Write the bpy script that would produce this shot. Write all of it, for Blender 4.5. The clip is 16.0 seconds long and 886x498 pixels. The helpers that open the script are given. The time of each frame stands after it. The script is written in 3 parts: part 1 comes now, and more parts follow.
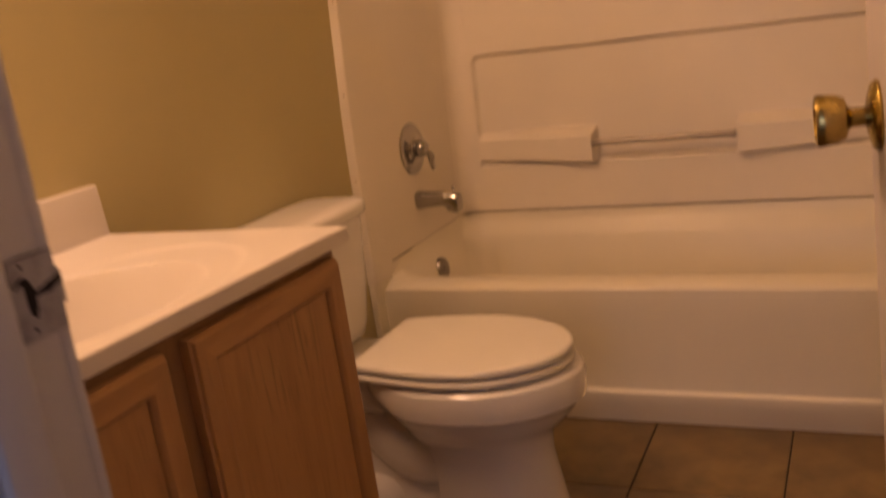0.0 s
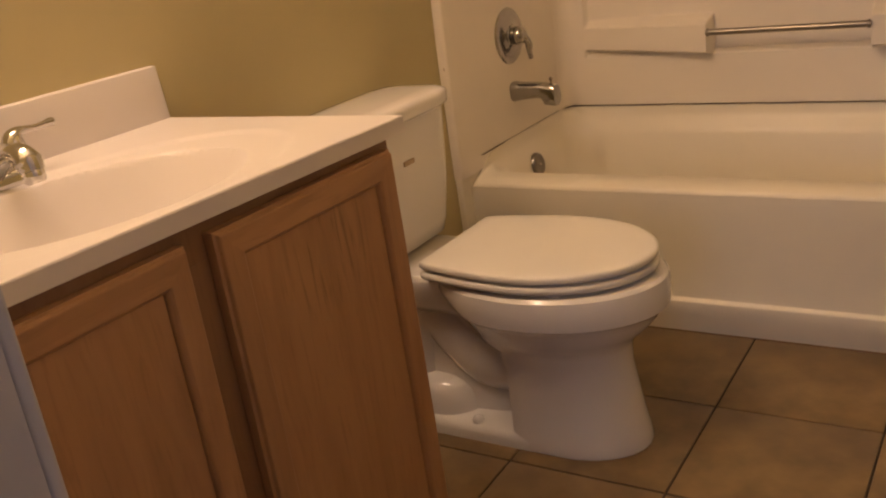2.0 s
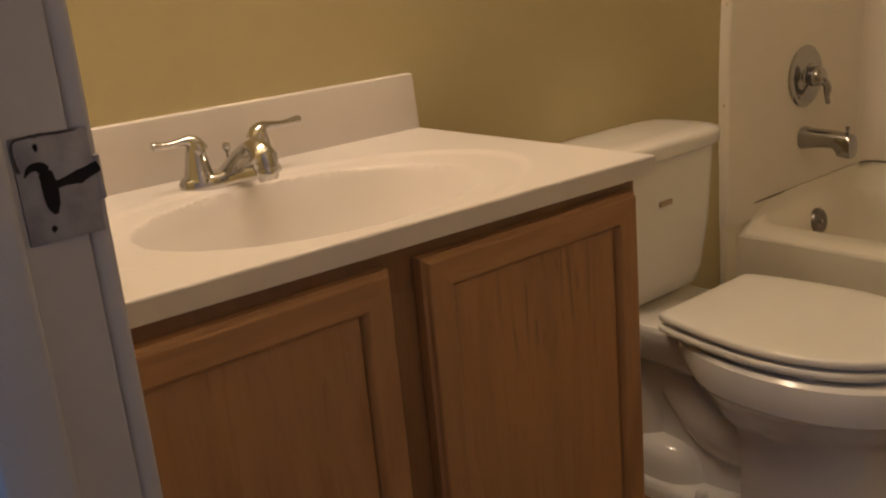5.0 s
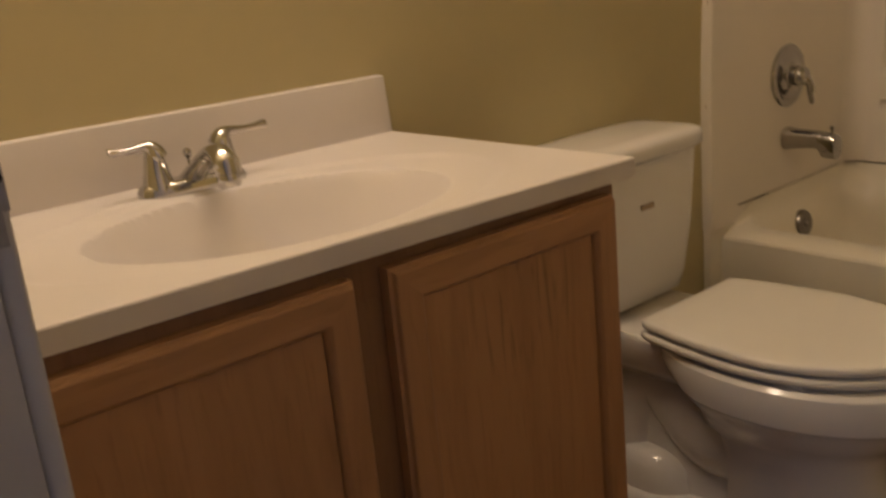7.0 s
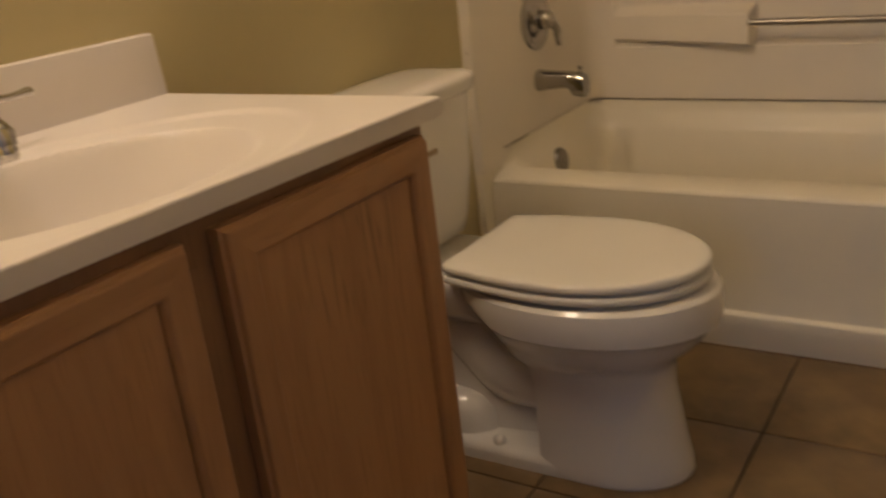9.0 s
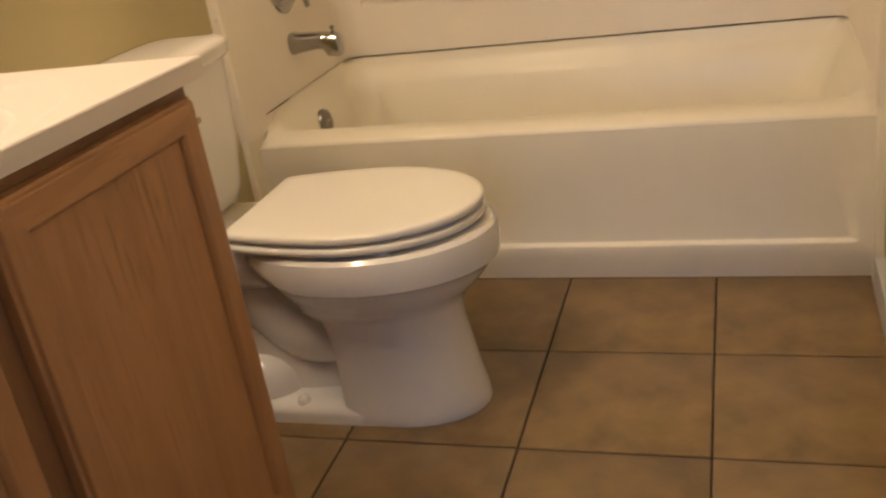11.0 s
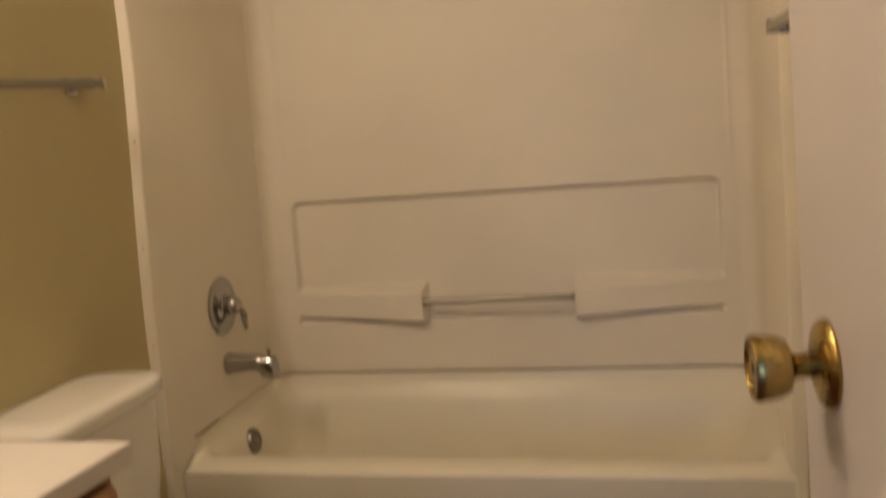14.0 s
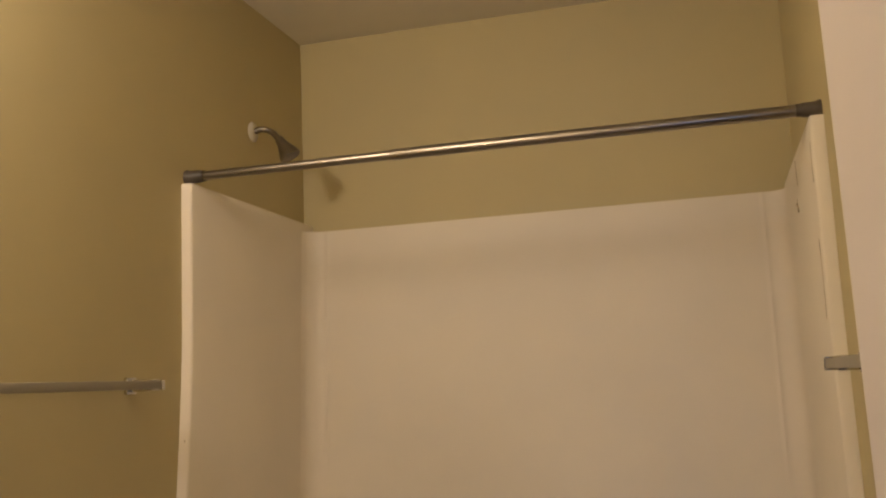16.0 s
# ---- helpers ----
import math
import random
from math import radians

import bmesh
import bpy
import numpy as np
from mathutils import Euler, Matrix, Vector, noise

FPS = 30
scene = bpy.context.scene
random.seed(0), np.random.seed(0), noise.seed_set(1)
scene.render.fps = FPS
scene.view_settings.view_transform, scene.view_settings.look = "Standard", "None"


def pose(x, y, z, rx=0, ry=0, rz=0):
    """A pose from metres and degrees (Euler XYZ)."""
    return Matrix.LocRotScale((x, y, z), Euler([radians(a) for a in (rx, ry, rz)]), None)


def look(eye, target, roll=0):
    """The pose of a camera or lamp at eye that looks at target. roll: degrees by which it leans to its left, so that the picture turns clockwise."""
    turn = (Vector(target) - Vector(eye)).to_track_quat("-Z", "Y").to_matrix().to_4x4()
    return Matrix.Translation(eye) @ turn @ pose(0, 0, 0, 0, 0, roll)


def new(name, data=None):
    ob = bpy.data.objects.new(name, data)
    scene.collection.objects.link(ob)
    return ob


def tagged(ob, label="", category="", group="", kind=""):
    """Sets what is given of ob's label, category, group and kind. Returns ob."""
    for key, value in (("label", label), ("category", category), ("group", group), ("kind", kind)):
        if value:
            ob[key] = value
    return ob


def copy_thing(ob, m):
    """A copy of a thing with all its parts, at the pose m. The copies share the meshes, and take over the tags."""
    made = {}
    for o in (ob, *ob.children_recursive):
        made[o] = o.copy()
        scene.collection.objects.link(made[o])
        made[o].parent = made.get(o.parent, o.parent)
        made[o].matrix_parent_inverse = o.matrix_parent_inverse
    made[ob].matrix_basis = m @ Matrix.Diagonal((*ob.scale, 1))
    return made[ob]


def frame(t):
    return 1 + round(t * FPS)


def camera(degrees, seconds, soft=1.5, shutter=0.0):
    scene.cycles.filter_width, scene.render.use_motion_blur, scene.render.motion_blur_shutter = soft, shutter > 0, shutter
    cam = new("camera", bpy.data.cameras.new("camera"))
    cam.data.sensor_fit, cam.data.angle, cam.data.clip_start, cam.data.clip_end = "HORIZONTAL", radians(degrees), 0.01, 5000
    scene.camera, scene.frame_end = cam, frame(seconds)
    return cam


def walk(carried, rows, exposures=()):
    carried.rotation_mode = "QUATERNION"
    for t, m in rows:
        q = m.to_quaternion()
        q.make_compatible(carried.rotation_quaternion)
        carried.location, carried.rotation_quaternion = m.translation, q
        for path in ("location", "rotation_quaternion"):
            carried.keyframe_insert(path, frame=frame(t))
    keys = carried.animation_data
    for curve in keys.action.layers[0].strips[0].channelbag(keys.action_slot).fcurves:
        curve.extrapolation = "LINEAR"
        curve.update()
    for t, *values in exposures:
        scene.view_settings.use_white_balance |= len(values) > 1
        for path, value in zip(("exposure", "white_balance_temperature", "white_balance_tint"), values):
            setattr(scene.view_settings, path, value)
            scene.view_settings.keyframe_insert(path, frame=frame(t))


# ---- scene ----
cam = camera(49.6, 16.0, soft=2.1, shutter=0.7)
PATH = [
    (0, (1.412, -0.388, 1.21), (0.558, 1.349, 0.708), -8.3),
    (0.5, (1.46, -0.289, 1.169), (0.496, 1.347, 0.54), -8.6),
    (1, (1.484, -0.242, 1.164), (0.359, 1.273, 0.501), -8.6),
    (1.5, (1.493, -0.234, 1.162), (0.357, 1.271, 0.495), -8.8),
    (2, (1.451, -0.23, 1.164), (0.371, 1.313, 0.49), -8.7),
    (2.5, (1.448, -0.193, 1.164), (0.237, 1.259, 0.513), -9.0),
    (3, (1.46, -0.136, 1.163), (0.143, 1.225, 0.519), -7.6),
    (3.5, (1.451, -0.111, 1.151), (0.039, 1.166, 0.539), -5.6),
    (4, (1.434, -0.113, 1.152), (-0.024, 1.107, 0.531), -5.1),
    (6.5, (1.388, -0.042, 1.149), (-0.137, 1.142, 0.629), -5.2),
    (7, (1.377, -0.039, 1.138), (-0.102, 1.18, 0.565), -5.6),
    (7.5, (1.358, -0.05, 1.128), (-0.029, 1.238, 0.48), -5.9),
    (8, (1.33, -0.066, 1.127), (0.027, 1.3, 0.466), -5.6),
    (8.5, (1.299, -0.077, 1.128), (0.085, 1.363, 0.456), -5.9),
    (9, (1.275, -0.095, 1.112), (0.214, 1.455, 0.425), -6.9),
    (9.5, (1.264, -0.127, 1.087), (0.349, 1.462, 0.288), -8.8),
    (10, (1.261, -0.138, 1.081), (0.453, 1.495, 0.256), -9.3),
    (12.5, (1.288, -0.121, 1.127), (0.804, 1.706, 0.472), -8.1),
    (13, (1.289, -0.116, 1.155), (0.808, 1.736, 0.571), -7.2),
    (13.5, (1.288, -0.115, 1.204), (0.81, 1.771, 0.741), -6.0),
    (14, (1.284, -0.102, 1.266), (0.802, 1.816, 0.97), -4.9),
    (14.5, (1.272, -0.089, 1.317), (0.777, 1.846, 1.22), -3.8),
    (15, (1.25, -0.092, 1.314), (0.734, 1.836, 1.448), -3.0),
    (15.5, (1.265, -0.111, 1.337), (0.735, 1.802, 1.58), -2.3),
    (16, (1.262, -0.107, 1.349), (0.735, 1.802, 1.629), -2.5),
]
EXPOSURES = [  # seconds, stops, kelvin, tint
    (0.0, -0.46, 10200, 46), (0.5, -0.13, 9500, 40), (1.0, -0.06, 9000, 35), (1.5, -0.13, 8200, 30), (2.5, -0.24, 7500, 23), (4.0, -0.36, 6950, 16), (6.5, -0.74, 6650, 14),
    (7.5, -0.76, 6750, 14), (8.5, -0.64, 6750, 14), (9.0, -0.60, 6750, 13), (10.0, 0.25, 6750, 13), (12.5, 0.33, 6250, 10), (13.0, 0.06, 6300, 10), (13.5, -0.27, 6450, 11), (14.5, -0.40, 6450, 11), (15.0, -0.46, 6500, 11), (16.0, -0.48, 6500, 11),
]
walk(cam, [(t, look(eye, target, roll)) for t, eye, target, roll in PATH], EXPOSURES)

# ---- world and lamps ----
world = bpy.data.worlds.new("world")
scene.world = world
world.use_nodes = True
wn = world.node_tree
sky = wn.nodes.new("ShaderNodeTexSky")
sky.sky_type, sky.sun_disc = "NISHITA", False
sky.sun_elevation, sky.sun_rotation = radians(35), radians(160)
wn.links.new(sky.outputs[0], wn.nodes["Background"].inputs[0])
wn.nodes["Background"].inputs[1].default_value = 0.06


def point_lamp(name, place, watts, colour, radius):
    data = bpy.data.lights.new(name, "POINT")
    data.energy, data.color, data.shadow_soft_size = watts, colour, radius
    ob = new(name, data)
    ob.location = place
    return ob


# The vanity light above the basin: a row of warm bulbs close to the west wall.
for y in (0.30, 0.51, 0.72, 0.93):
    point_lamp("vanity_bulb", (0.112, y, 2.26), 10.5, (1.0, 0.81, 0.635), 0.09)

# Daylight through the window of the hall behind.
data = bpy.data.lights.new("hall_daylight", "AREA")
data.shape, data.size, data.size_y, data.energy, data.color = "RECTANGLE", 0.9, 1.1, 13.0, (0.27, 0.50, 1.0)
hall_lamp = new("hall_daylight", data)
hall_lamp.matrix_world = look((1.25, -2.16, 1.45), (1.2, 0.0, 1.1))


# ---- materials ----
def material(name, colour, rough=0.5, metal=0.0, spread=0.06, scale=6.0, fine=120.0, bump=0.05, coat=0.0, tint=None, spec=0.5, span=(0.25, 0.75), vary=0.08):
    """A surface with broad and fine variation of colour, roughness and relief."""
    m = bpy.data.materials.new(name)
    m.use_nodes = True
    t = m.node_tree
    b = t.nodes["Principled BSDF"]
    co = t.nodes.new("ShaderNodeTexCoord")
    broad, grain = t.nodes.new("ShaderNodeTexNoise"), t.nodes.new("ShaderNodeTexNoise")
    broad.inputs["Scale"].default_value, broad.inputs["Detail"].default_value = scale, 3
    grain.inputs["Scale"].default_value, grain.inputs["Detail"].default_value = fine, 3
    for n in (broad, grain):
        t.links.new(co.outputs["Object"], n.inputs["Vector"])
    ramp = t.nodes.new("ShaderNodeMix")
    ramp.data_type = "RGBA"
    low = tint or [c * (1 - 2 * spread) for c in colour]
    ramp.inputs[6].default_value, ramp.inputs[7].default_value = (*low, 1), (*[min(1, c * (1 + spread)) for c in colour], 1)
    fac = t.nodes.new("ShaderNodeMapRange")
    fac.inputs[1].default_value, fac.inputs[2].default_value = span
    t.links.new(broad.outputs[0], fac.inputs[0])
    t.links.new(fac.outputs[0], ramp.inputs[0])
    t.links.new(ramp.outputs[2], b.inputs["Base Color"])
    rr = t.nodes.new("ShaderNodeMapRange")
    rr.inputs[1].default_value, rr.inputs[2].default_value = 0.3, 0.7
    rr.inputs[3].default_value, rr.inputs[4].default_value = rough * (1 - vary), min(1.0, rough * (1 + vary))
    t.links.new(broad.outputs[0], rr.inputs[0])
    t.links.new(rr.outputs[0], b.inputs["Roughness"])
    b.inputs["Metallic"].default_value = metal
    b.inputs["Specular IOR Level"].default_value = spec
    b.inputs["Coat Weight"].default_value = coat
    b.inputs["Coat Roughness"].default_value = 0.08
    if bump:
        bp = t.nodes.new("ShaderNodeBump")
        bp.inputs["Strength"].default_value, bp.inputs["Distance"].default_value = bump, 0.002
        t.links.new(grain.outputs[0], bp.inputs["Height"])
        t.links.new(bp.outputs[0], b.inputs["Normal"])
    return m


def wood(name, along, dark=(0.18, 0.084, 0.036), light=(0.480, 0.270, 0.136), worn=None):
    """Stained oak, its grain running along one axis."""
    m = bpy.data.materials.new(name)
    m.use_nodes = True
    t = m.node_tree
    b = t.nodes["Principled BSDF"]
    co, info = t.nodes.new("ShaderNodeTexCoord"), t.nodes.new("ShaderNodeObjectInfo")
    shift = t.nodes.new("ShaderNodeVectorMath")
    shift.operation = "SCALE"
    comb = t.nodes.new("ShaderNodeCombineXYZ")
    for k in range(3):
        t.links.new(info.outputs["Random"], comb.inputs[k])
    t.links.new(comb.outputs[0], shift.inputs[0])
    shift.inputs["Scale"].default_value = 7.0
    add = t.nodes.new("ShaderNodeVectorMath")
    t.links.new(co.outputs["Object"], add.inputs[0])
    t.links.new(shift.outputs[0], add.inputs[1])

    def layer(across, length, detail, distort):
        mp = t.nodes.new("ShaderNodeMapping")
        s = [across] * 3
        s["xyz".index(along)] = length
        mp.inputs["Scale"].default_value = s
        t.links.new(add.outputs[0], mp.inputs[0])
        n = t.nodes.new("ShaderNodeTexNoise")
        n.inputs["Scale"].default_value, n.inputs["Detail"].default_value, n.inputs["Distortion"].default_value = 1.0, detail, distort
        t.links.new(mp.outputs[0], n.inputs["Vector"])
        return n

    figure, pores = layer(13, 1.7, 5, 1.6), layer(120, 11, 3, 0.5)
    ramp = t.nodes.new("ShaderNodeValToRGB")
    ramp.color_ramp.elements[0].position, ramp.color_ramp.elements[1].position = 0.30, 0.62
    ramp.color_ramp.elements[0].color, ramp.color_ramp.elements[1].color = (*[d * 0.34 + l * 0.66 for d, l in zip(dark, light)], 1), (*light, 1)
    t.links.new(figure.outputs[0], ramp.inputs[0])
    pr = t.nodes.new("ShaderNodeMapRange")
    pr.inputs[1].default_value, pr.inputs[2].default_value, pr.inputs[3].default_value, pr.inputs[4].default_value = 0.29, 0.45, 0.22, 0.0
    t.links.new(pores.outputs[0], pr.inputs[0])
    mix = t.nodes.new("ShaderNodeMix")
    mix.data_type = "RGBA"
    mix.inputs[7].default_value = (*dark, 1)
    t.links.new(pr.outputs[0], mix.inputs[0])
    t.links.new(ramp.outputs[0], mix.inputs[6])
    colour = mix.outputs[2]
    if worn:
        # water-worn streaks round one spot of the panel
        streak = layer(85, 7.5, 3, 0.9)
        sr = t.nodes.new("ShaderNodeMapRange")
        sr.inputs[1].default_value, sr.inputs[2].default_value, sr.inputs[3].default_value, sr.inputs[4].default_value = 0.50, 0.65, 0.0, 0.60
        t.links.new(streak.outputs[0], sr.inputs[0])
        off = t.nodes.new("ShaderNodeVectorMath")
        off.operation = "SUBTRACT"
        off.inputs[1].default_value = worn
        t.links.new(co.outputs["Object"], off.inputs[0])
        wide = t.nodes.new("ShaderNodeVectorMath")
        wide.operation = "MULTIPLY"
        wide.inputs[1].default_value = (0.0, 1 / 0.125, 1 / 0.10)
        t.links.new(off.outputs[0], wide.inputs[0])
        far = t.nodes.new("ShaderNodeVectorMath")
        far.operation = "LENGTH"
        t.links.new(wide.outputs[0], far.inputs[0])
        fade = t.nodes.new("ShaderNodeMapRange")
        fade.inputs[1].default_value, fade.inputs[2].default_value, fade.inputs[3].default_value, fade.inputs[4].default_value = 0.5, 1.0, 1.0, 0.0
        t.links.new(far.outputs["Value"], fade.inputs[0])
        both = t.nodes.new("ShaderNodeMath")
        both.operation = "MULTIPLY"
        t.links.new(sr.outputs[0], both.inputs[0])
        t.links.new(fade.outputs[0], both.inputs[1])
        over = t.nodes.new("ShaderNodeMix")
        over.data_type = "RGBA"
        over.inputs[7].default_value = (0.17, 0.10, 0.045, 1)
        t.links.new(both.outputs[0], over.inputs[0])
        t.links.new(colour, over.inputs[6])
        colour = over.outputs[2]
    t.links.new(colour, b.inputs["Base Color"])
    b.inputs["Roughness"].default_value = 0.46
    bp = t.nodes.new("ShaderNodeBump")
    bp.inputs["Strength"].default_value, bp.inputs["Distance"].default_value = 0.12, 0.001
    t.links.new(pores.outputs[0], bp.inputs["Height"])
    t.links.new(bp.outputs[0], b.inputs["Normal"])
    return m


def tile_material():
    """Mottled brown glazed floor tile, each tile a shade of its own."""
    m = material("tile_glaze", (0.250, 0.165, 0.076), rough=0.34, spread=0.14, scale=10, fine=60, bump=0.12, span=(0.28, 0.72), tint=(0.150, 0.099, 0.046))
    t = m.node_tree
    b = t.nodes["Principled BSDF"]
    old = b.inputs["Base Color"].links[0].from_socket
    info, hsv = t.nodes.new("ShaderNodeObjectInfo"), t.nodes.new("ShaderNodeHueSaturation")
    rng = t.nodes.new("ShaderNodeMapRange")
    rng.inputs[3].default_value, rng.inputs[4].default_value = 0.86, 1.14
    t.links.new(info.outputs["Random"], rng.inputs[0])
    t.links.new(rng.outputs[0], hsv.inputs["Value"])
    t.links.new(old, hsv.inputs["Color"])
    t.links.new(hsv.outputs[0], b.inputs["Base Color"])
    return m


PAINT = material("tan_wall_paint", (0.555, 0.482, 0.278), rough=0.62, spread=0.03, scale=2.2, fine=170, bump=0.10)
CEIL = material("ceiling_paint", (0.74, 0.70, 0.60), rough=0.85, spread=0.03, scale=3, fine=140, bump=0.25)
TRIM = material("white_trim_paint", (0.54, 0.535, 0.54), rough=0.42, spread=0.03, scale=5, fine=70, bump=0.06)
DOORPAINT = material("white_door_paint", (0.60, 0.562, 0.580), rough=0.45, spread=0.03, scale=3, fine=150, bump=0.05)
HALLPAINT = material("hall_paint", (0.62, 0.62, 0.62), rough=0.7, spread=0.03, scale=2, fine=160, bump=0.08)
CARPET = material("hall_carpet", (0.28, 0.25, 0.22), rough=0.95, spread=0.1, scale=30, fine=400, bump=0.5)
GROUT = material("dark_grout", (0.055, 0.038, 0.025), rough=0.9, spread=0.2, scale=20, fine=200, bump=0.3)
TILE = tile_material()
ACRYLIC = material("tub_acrylic", (0.82, 0.768, 0.645), rough=0.34, spread=0.02, scale=2.5, fine=25, bump=0.015, vary=0.0)
SURROUND = material("surround_fibreglass", (0.81, 0.750, 0.655), rough=0.5, spread=0.03, scale=2.0, fine=90, bump=0.03, vary=0.0)
CAULK = material("mildewed_caulk", (0.16, 0.11, 0.055), rough=0.8, spread=0.5, scale=18, fine=200, bump=0.2)
SCUFF = material("brown_scuff", (0.54, 0.45, 0.33), rough=0.8, spread=0.4, scale=40, fine=200, bump=0.1)
CHINA = material("vitreous_china", (0.80, 0.78, 0.75), rough=0.10, spread=0.015, scale=3, fine=20, bump=0.008, coat=0.5, vary=0.0)
SEATPLASTIC = material("ivory_seat_plastic", (0.80, 0.78, 0.725), rough=0.26, spread=0.02, scale=4, fine=40, bump=0.01, vary=0.0)
MARBLE = material("cultured_marble", (0.772, 0.730, 0.708), rough=0.34, spread=0.02, scale=5, fine=260, bump=0.012)
CHROME = material("chrome", (0.60, 0.59, 0.58), rough=0.06, metal=1.0, spread=0.03, scale=14, fine=80, bump=0.02)
DULLCHROME = material("dull_chrome", (0.29, 0.265, 0.235), rough=0.31, metal=1.0, spread=0.08, scale=18, fine=120, bump=0.03)
POLISHED = material("polished_fitting", (0.44, 0.43, 0.415), rough=0.10, metal=1.0, spread=0.05, scale=14, fine=80, bump=0.02)
BRASS = material("tarnished_brass", (0.50, 0.375, 0.135), rough=0.26, metal=1.0, spread=0.22, scale=36, fine=140, bump=0.05, tint=(0.20, 0.115, 0.035))
NICKEL = material("painted_strike", (0.37, 0.365, 0.38), rough=0.5, metal=0.1, spread=0.2, scale=60, fine=120, bump=0.1, tint=(0.26, 0.25, 0.25))
NICKEL_GAP = material("grimy_crack", (0.10, 0.085, 0.08), rough=0.9, spread=0.3, scale=60, bump=0.0)
BLACK = material("dark_hollow", (0.012, 0.010, 0.009), rough=0.9, spread=0.1, bump=0.0)
BARPLASTIC = material("frosted_bar_plastic", (0.30, 0.275, 0.225), rough=0.45, spread=0.03, scale=10, bump=0.02)
RUBBER = material("dark_rubber", (0.085, 0.070, 0.055), rough=0.5, spread=0.2, scale=30, bump=0.05)
MARK = material("printed_mark", (0.42, 0.31, 0.20), rough=0.5, spread=0.2, scale=60, bump=0.0)
OAK_V, OAK_H = wood("oak_upright", "z"), wood("oak_crosswise", "y")
# darker copy of the oak, with the shade behind the doors in its colour
OAK_SHADED = wood("oak_shaded_frame", "z", (0.125, 0.062, 0.028), (0.27, 0.146, 0.072))
OAK_WORN = wood("oak_worn_panel", "z", worn=(0.57, 0.770, 0.700))


# ---- mesh helpers ----
def part(name, bm, mat, parent=None, label="", smooth=40):
    """Links a bmesh as one mesh object under a thing or a part."""
    bmesh.ops.recalc_face_normals(bm, faces=bm.faces)
    me = bpy.data.meshes.new(name)
    bm.to_mesh(me)
    bm.free()
    me.materials.append(mat)
    if smooth:
        me.shade_smooth()
        me.set_sharp_from_angle(angle=radians(smooth))
    ob = new(name, me)
    if parent is not None:
        ob.parent = parent
    if label:
        ob["label"] = label
    return ob


def thing(name, label, category, group=""):
    return tagged(new(name), label, category, group)


def structure(name, bm, mat, label, category, smooth=0):
    return tagged(part(name, bm, mat, smooth=smooth), label, category, kind="structure")


def box(x0, y0, z0, x1, y1, z1, bevel=0.0, seg=2, bm=None):
    own = bmesh.new()
    bmesh.ops.create_cube(own, size=1.0)
    for v in own.verts:
        v.co = ((x0 + x1) / 2 + v.co.x * (x1 - x0), (y0 + y1) / 2 + v.co.y * (y1 - y0), (z0 + z1) / 2 + v.co.z * (z1 - z0))
    if bevel:
        bmesh.ops.bevel(own, geom=list(own.edges), offset=bevel, segments=seg, affect="EDGES", profile=0.5)
    return own if bm is None else merge(bm, own)


def merge(bm, other):
    me = bpy.data.meshes.new("joined")
    other.to_mesh(me)
    other.free()
    bm.from_mesh(me)
    bpy.data.meshes.remove(me)
    return bm


def loft(rings, caps=(True, True), closed=True):
    """Skins rings of equally many points."""
    bm = bmesh.new()
    rows = [[bm.verts.new(p) for p in ring] for ring in rings]
    n = len(rows[0])
    for a, b in zip(rows, rows[1:]):
        for k in range(n if closed else n - 1):
            j = (k + 1) % n
            bm.faces.new((a[k], a[j], b[j], b[k]))
    if caps[0]:
        bm.faces.new(rows[0][::-1])
    if caps[1]:
        bm.faces.new(rows[-1])
    return bm


def lathe(profile, m=Matrix(), seg=32):
    """Turns (radius, height) pairs round z and lays them by m."""
    rings = [[m @ Vector((r * math.cos(2 * math.pi * k / seg), r * math.sin(2 * math.pi * k / seg), h)) for k in range(seg)] for r, h in profile]
    return loft(rings)


def tube(points, radii, seg=16, flat=1.0):
    """A round bar through points; flat squeezes it along its local up."""
    pts = [Vector(p) for p in points]
    if isinstance(radii, float):
        radii = [radii] * len(pts)
    rings, side = [], None
    for k, p in enumerate(pts):
        r = radii[min(k, len(radii) - 1)]
        d = (pts[min(k + 1, len(pts) - 1)] - pts[max(k - 1, 0)]).normalized()
        ref = Vector((0, 0, 1)) if abs(d.z) < 0.95 else Vector((1, 0, 0))
        s = d.cross(ref).normalized()
        if side is not None and s.dot(side) < 0:
            s = -s
        side = s
        u = s.cross(d)
        rings.append([p + r * (math.cos(2 * math.pi * j / seg) * s + flat * math.sin(2 * math.pi * j / seg) * u) for j in range(seg)])
    return loft(rings)


def bend(points, steps=8):
    """A smooth line through points (Catmull-Rom)."""
    p = [Vector(q) for q in points]
    p = [2 * p[0] - p[1], *p, 2 * p[-1] - p[-2]]
    out = []
    for a, b, c, d in zip(p, p[1:], p[2:], p[3:]):
        for k in range(steps):
            t = k / steps
            out.append(0.5 * (2 * b + (c - a) * t + (2 * a - 5 * b + 4 * c - d) * t * t + (3 * b - a - 3 * c + d) * t**3))
    return [*out, p[-2]]


def smoothstep(a, b, x):
    t = np.clip((x - a) / (b - a), 0, 1)
    return t * t * (3 - 2 * t)


def sheet(xs, ys, place):
    """A grid of quads; place(x, y) gives each corner."""
    bm = bmesh.new()
    grid = [[bm.verts.new(place(x, y)) for y in ys] for x in xs]
    for a, b in zip(grid, grid[1:]):
        for k in range(len(ys) - 1):
            bm.faces.new((a[k], a[k + 1], b[k + 1], b[k]))
    return bm


ALONG_X = Matrix.Rotation(radians(90), 4, "Y")  # turns z into +x

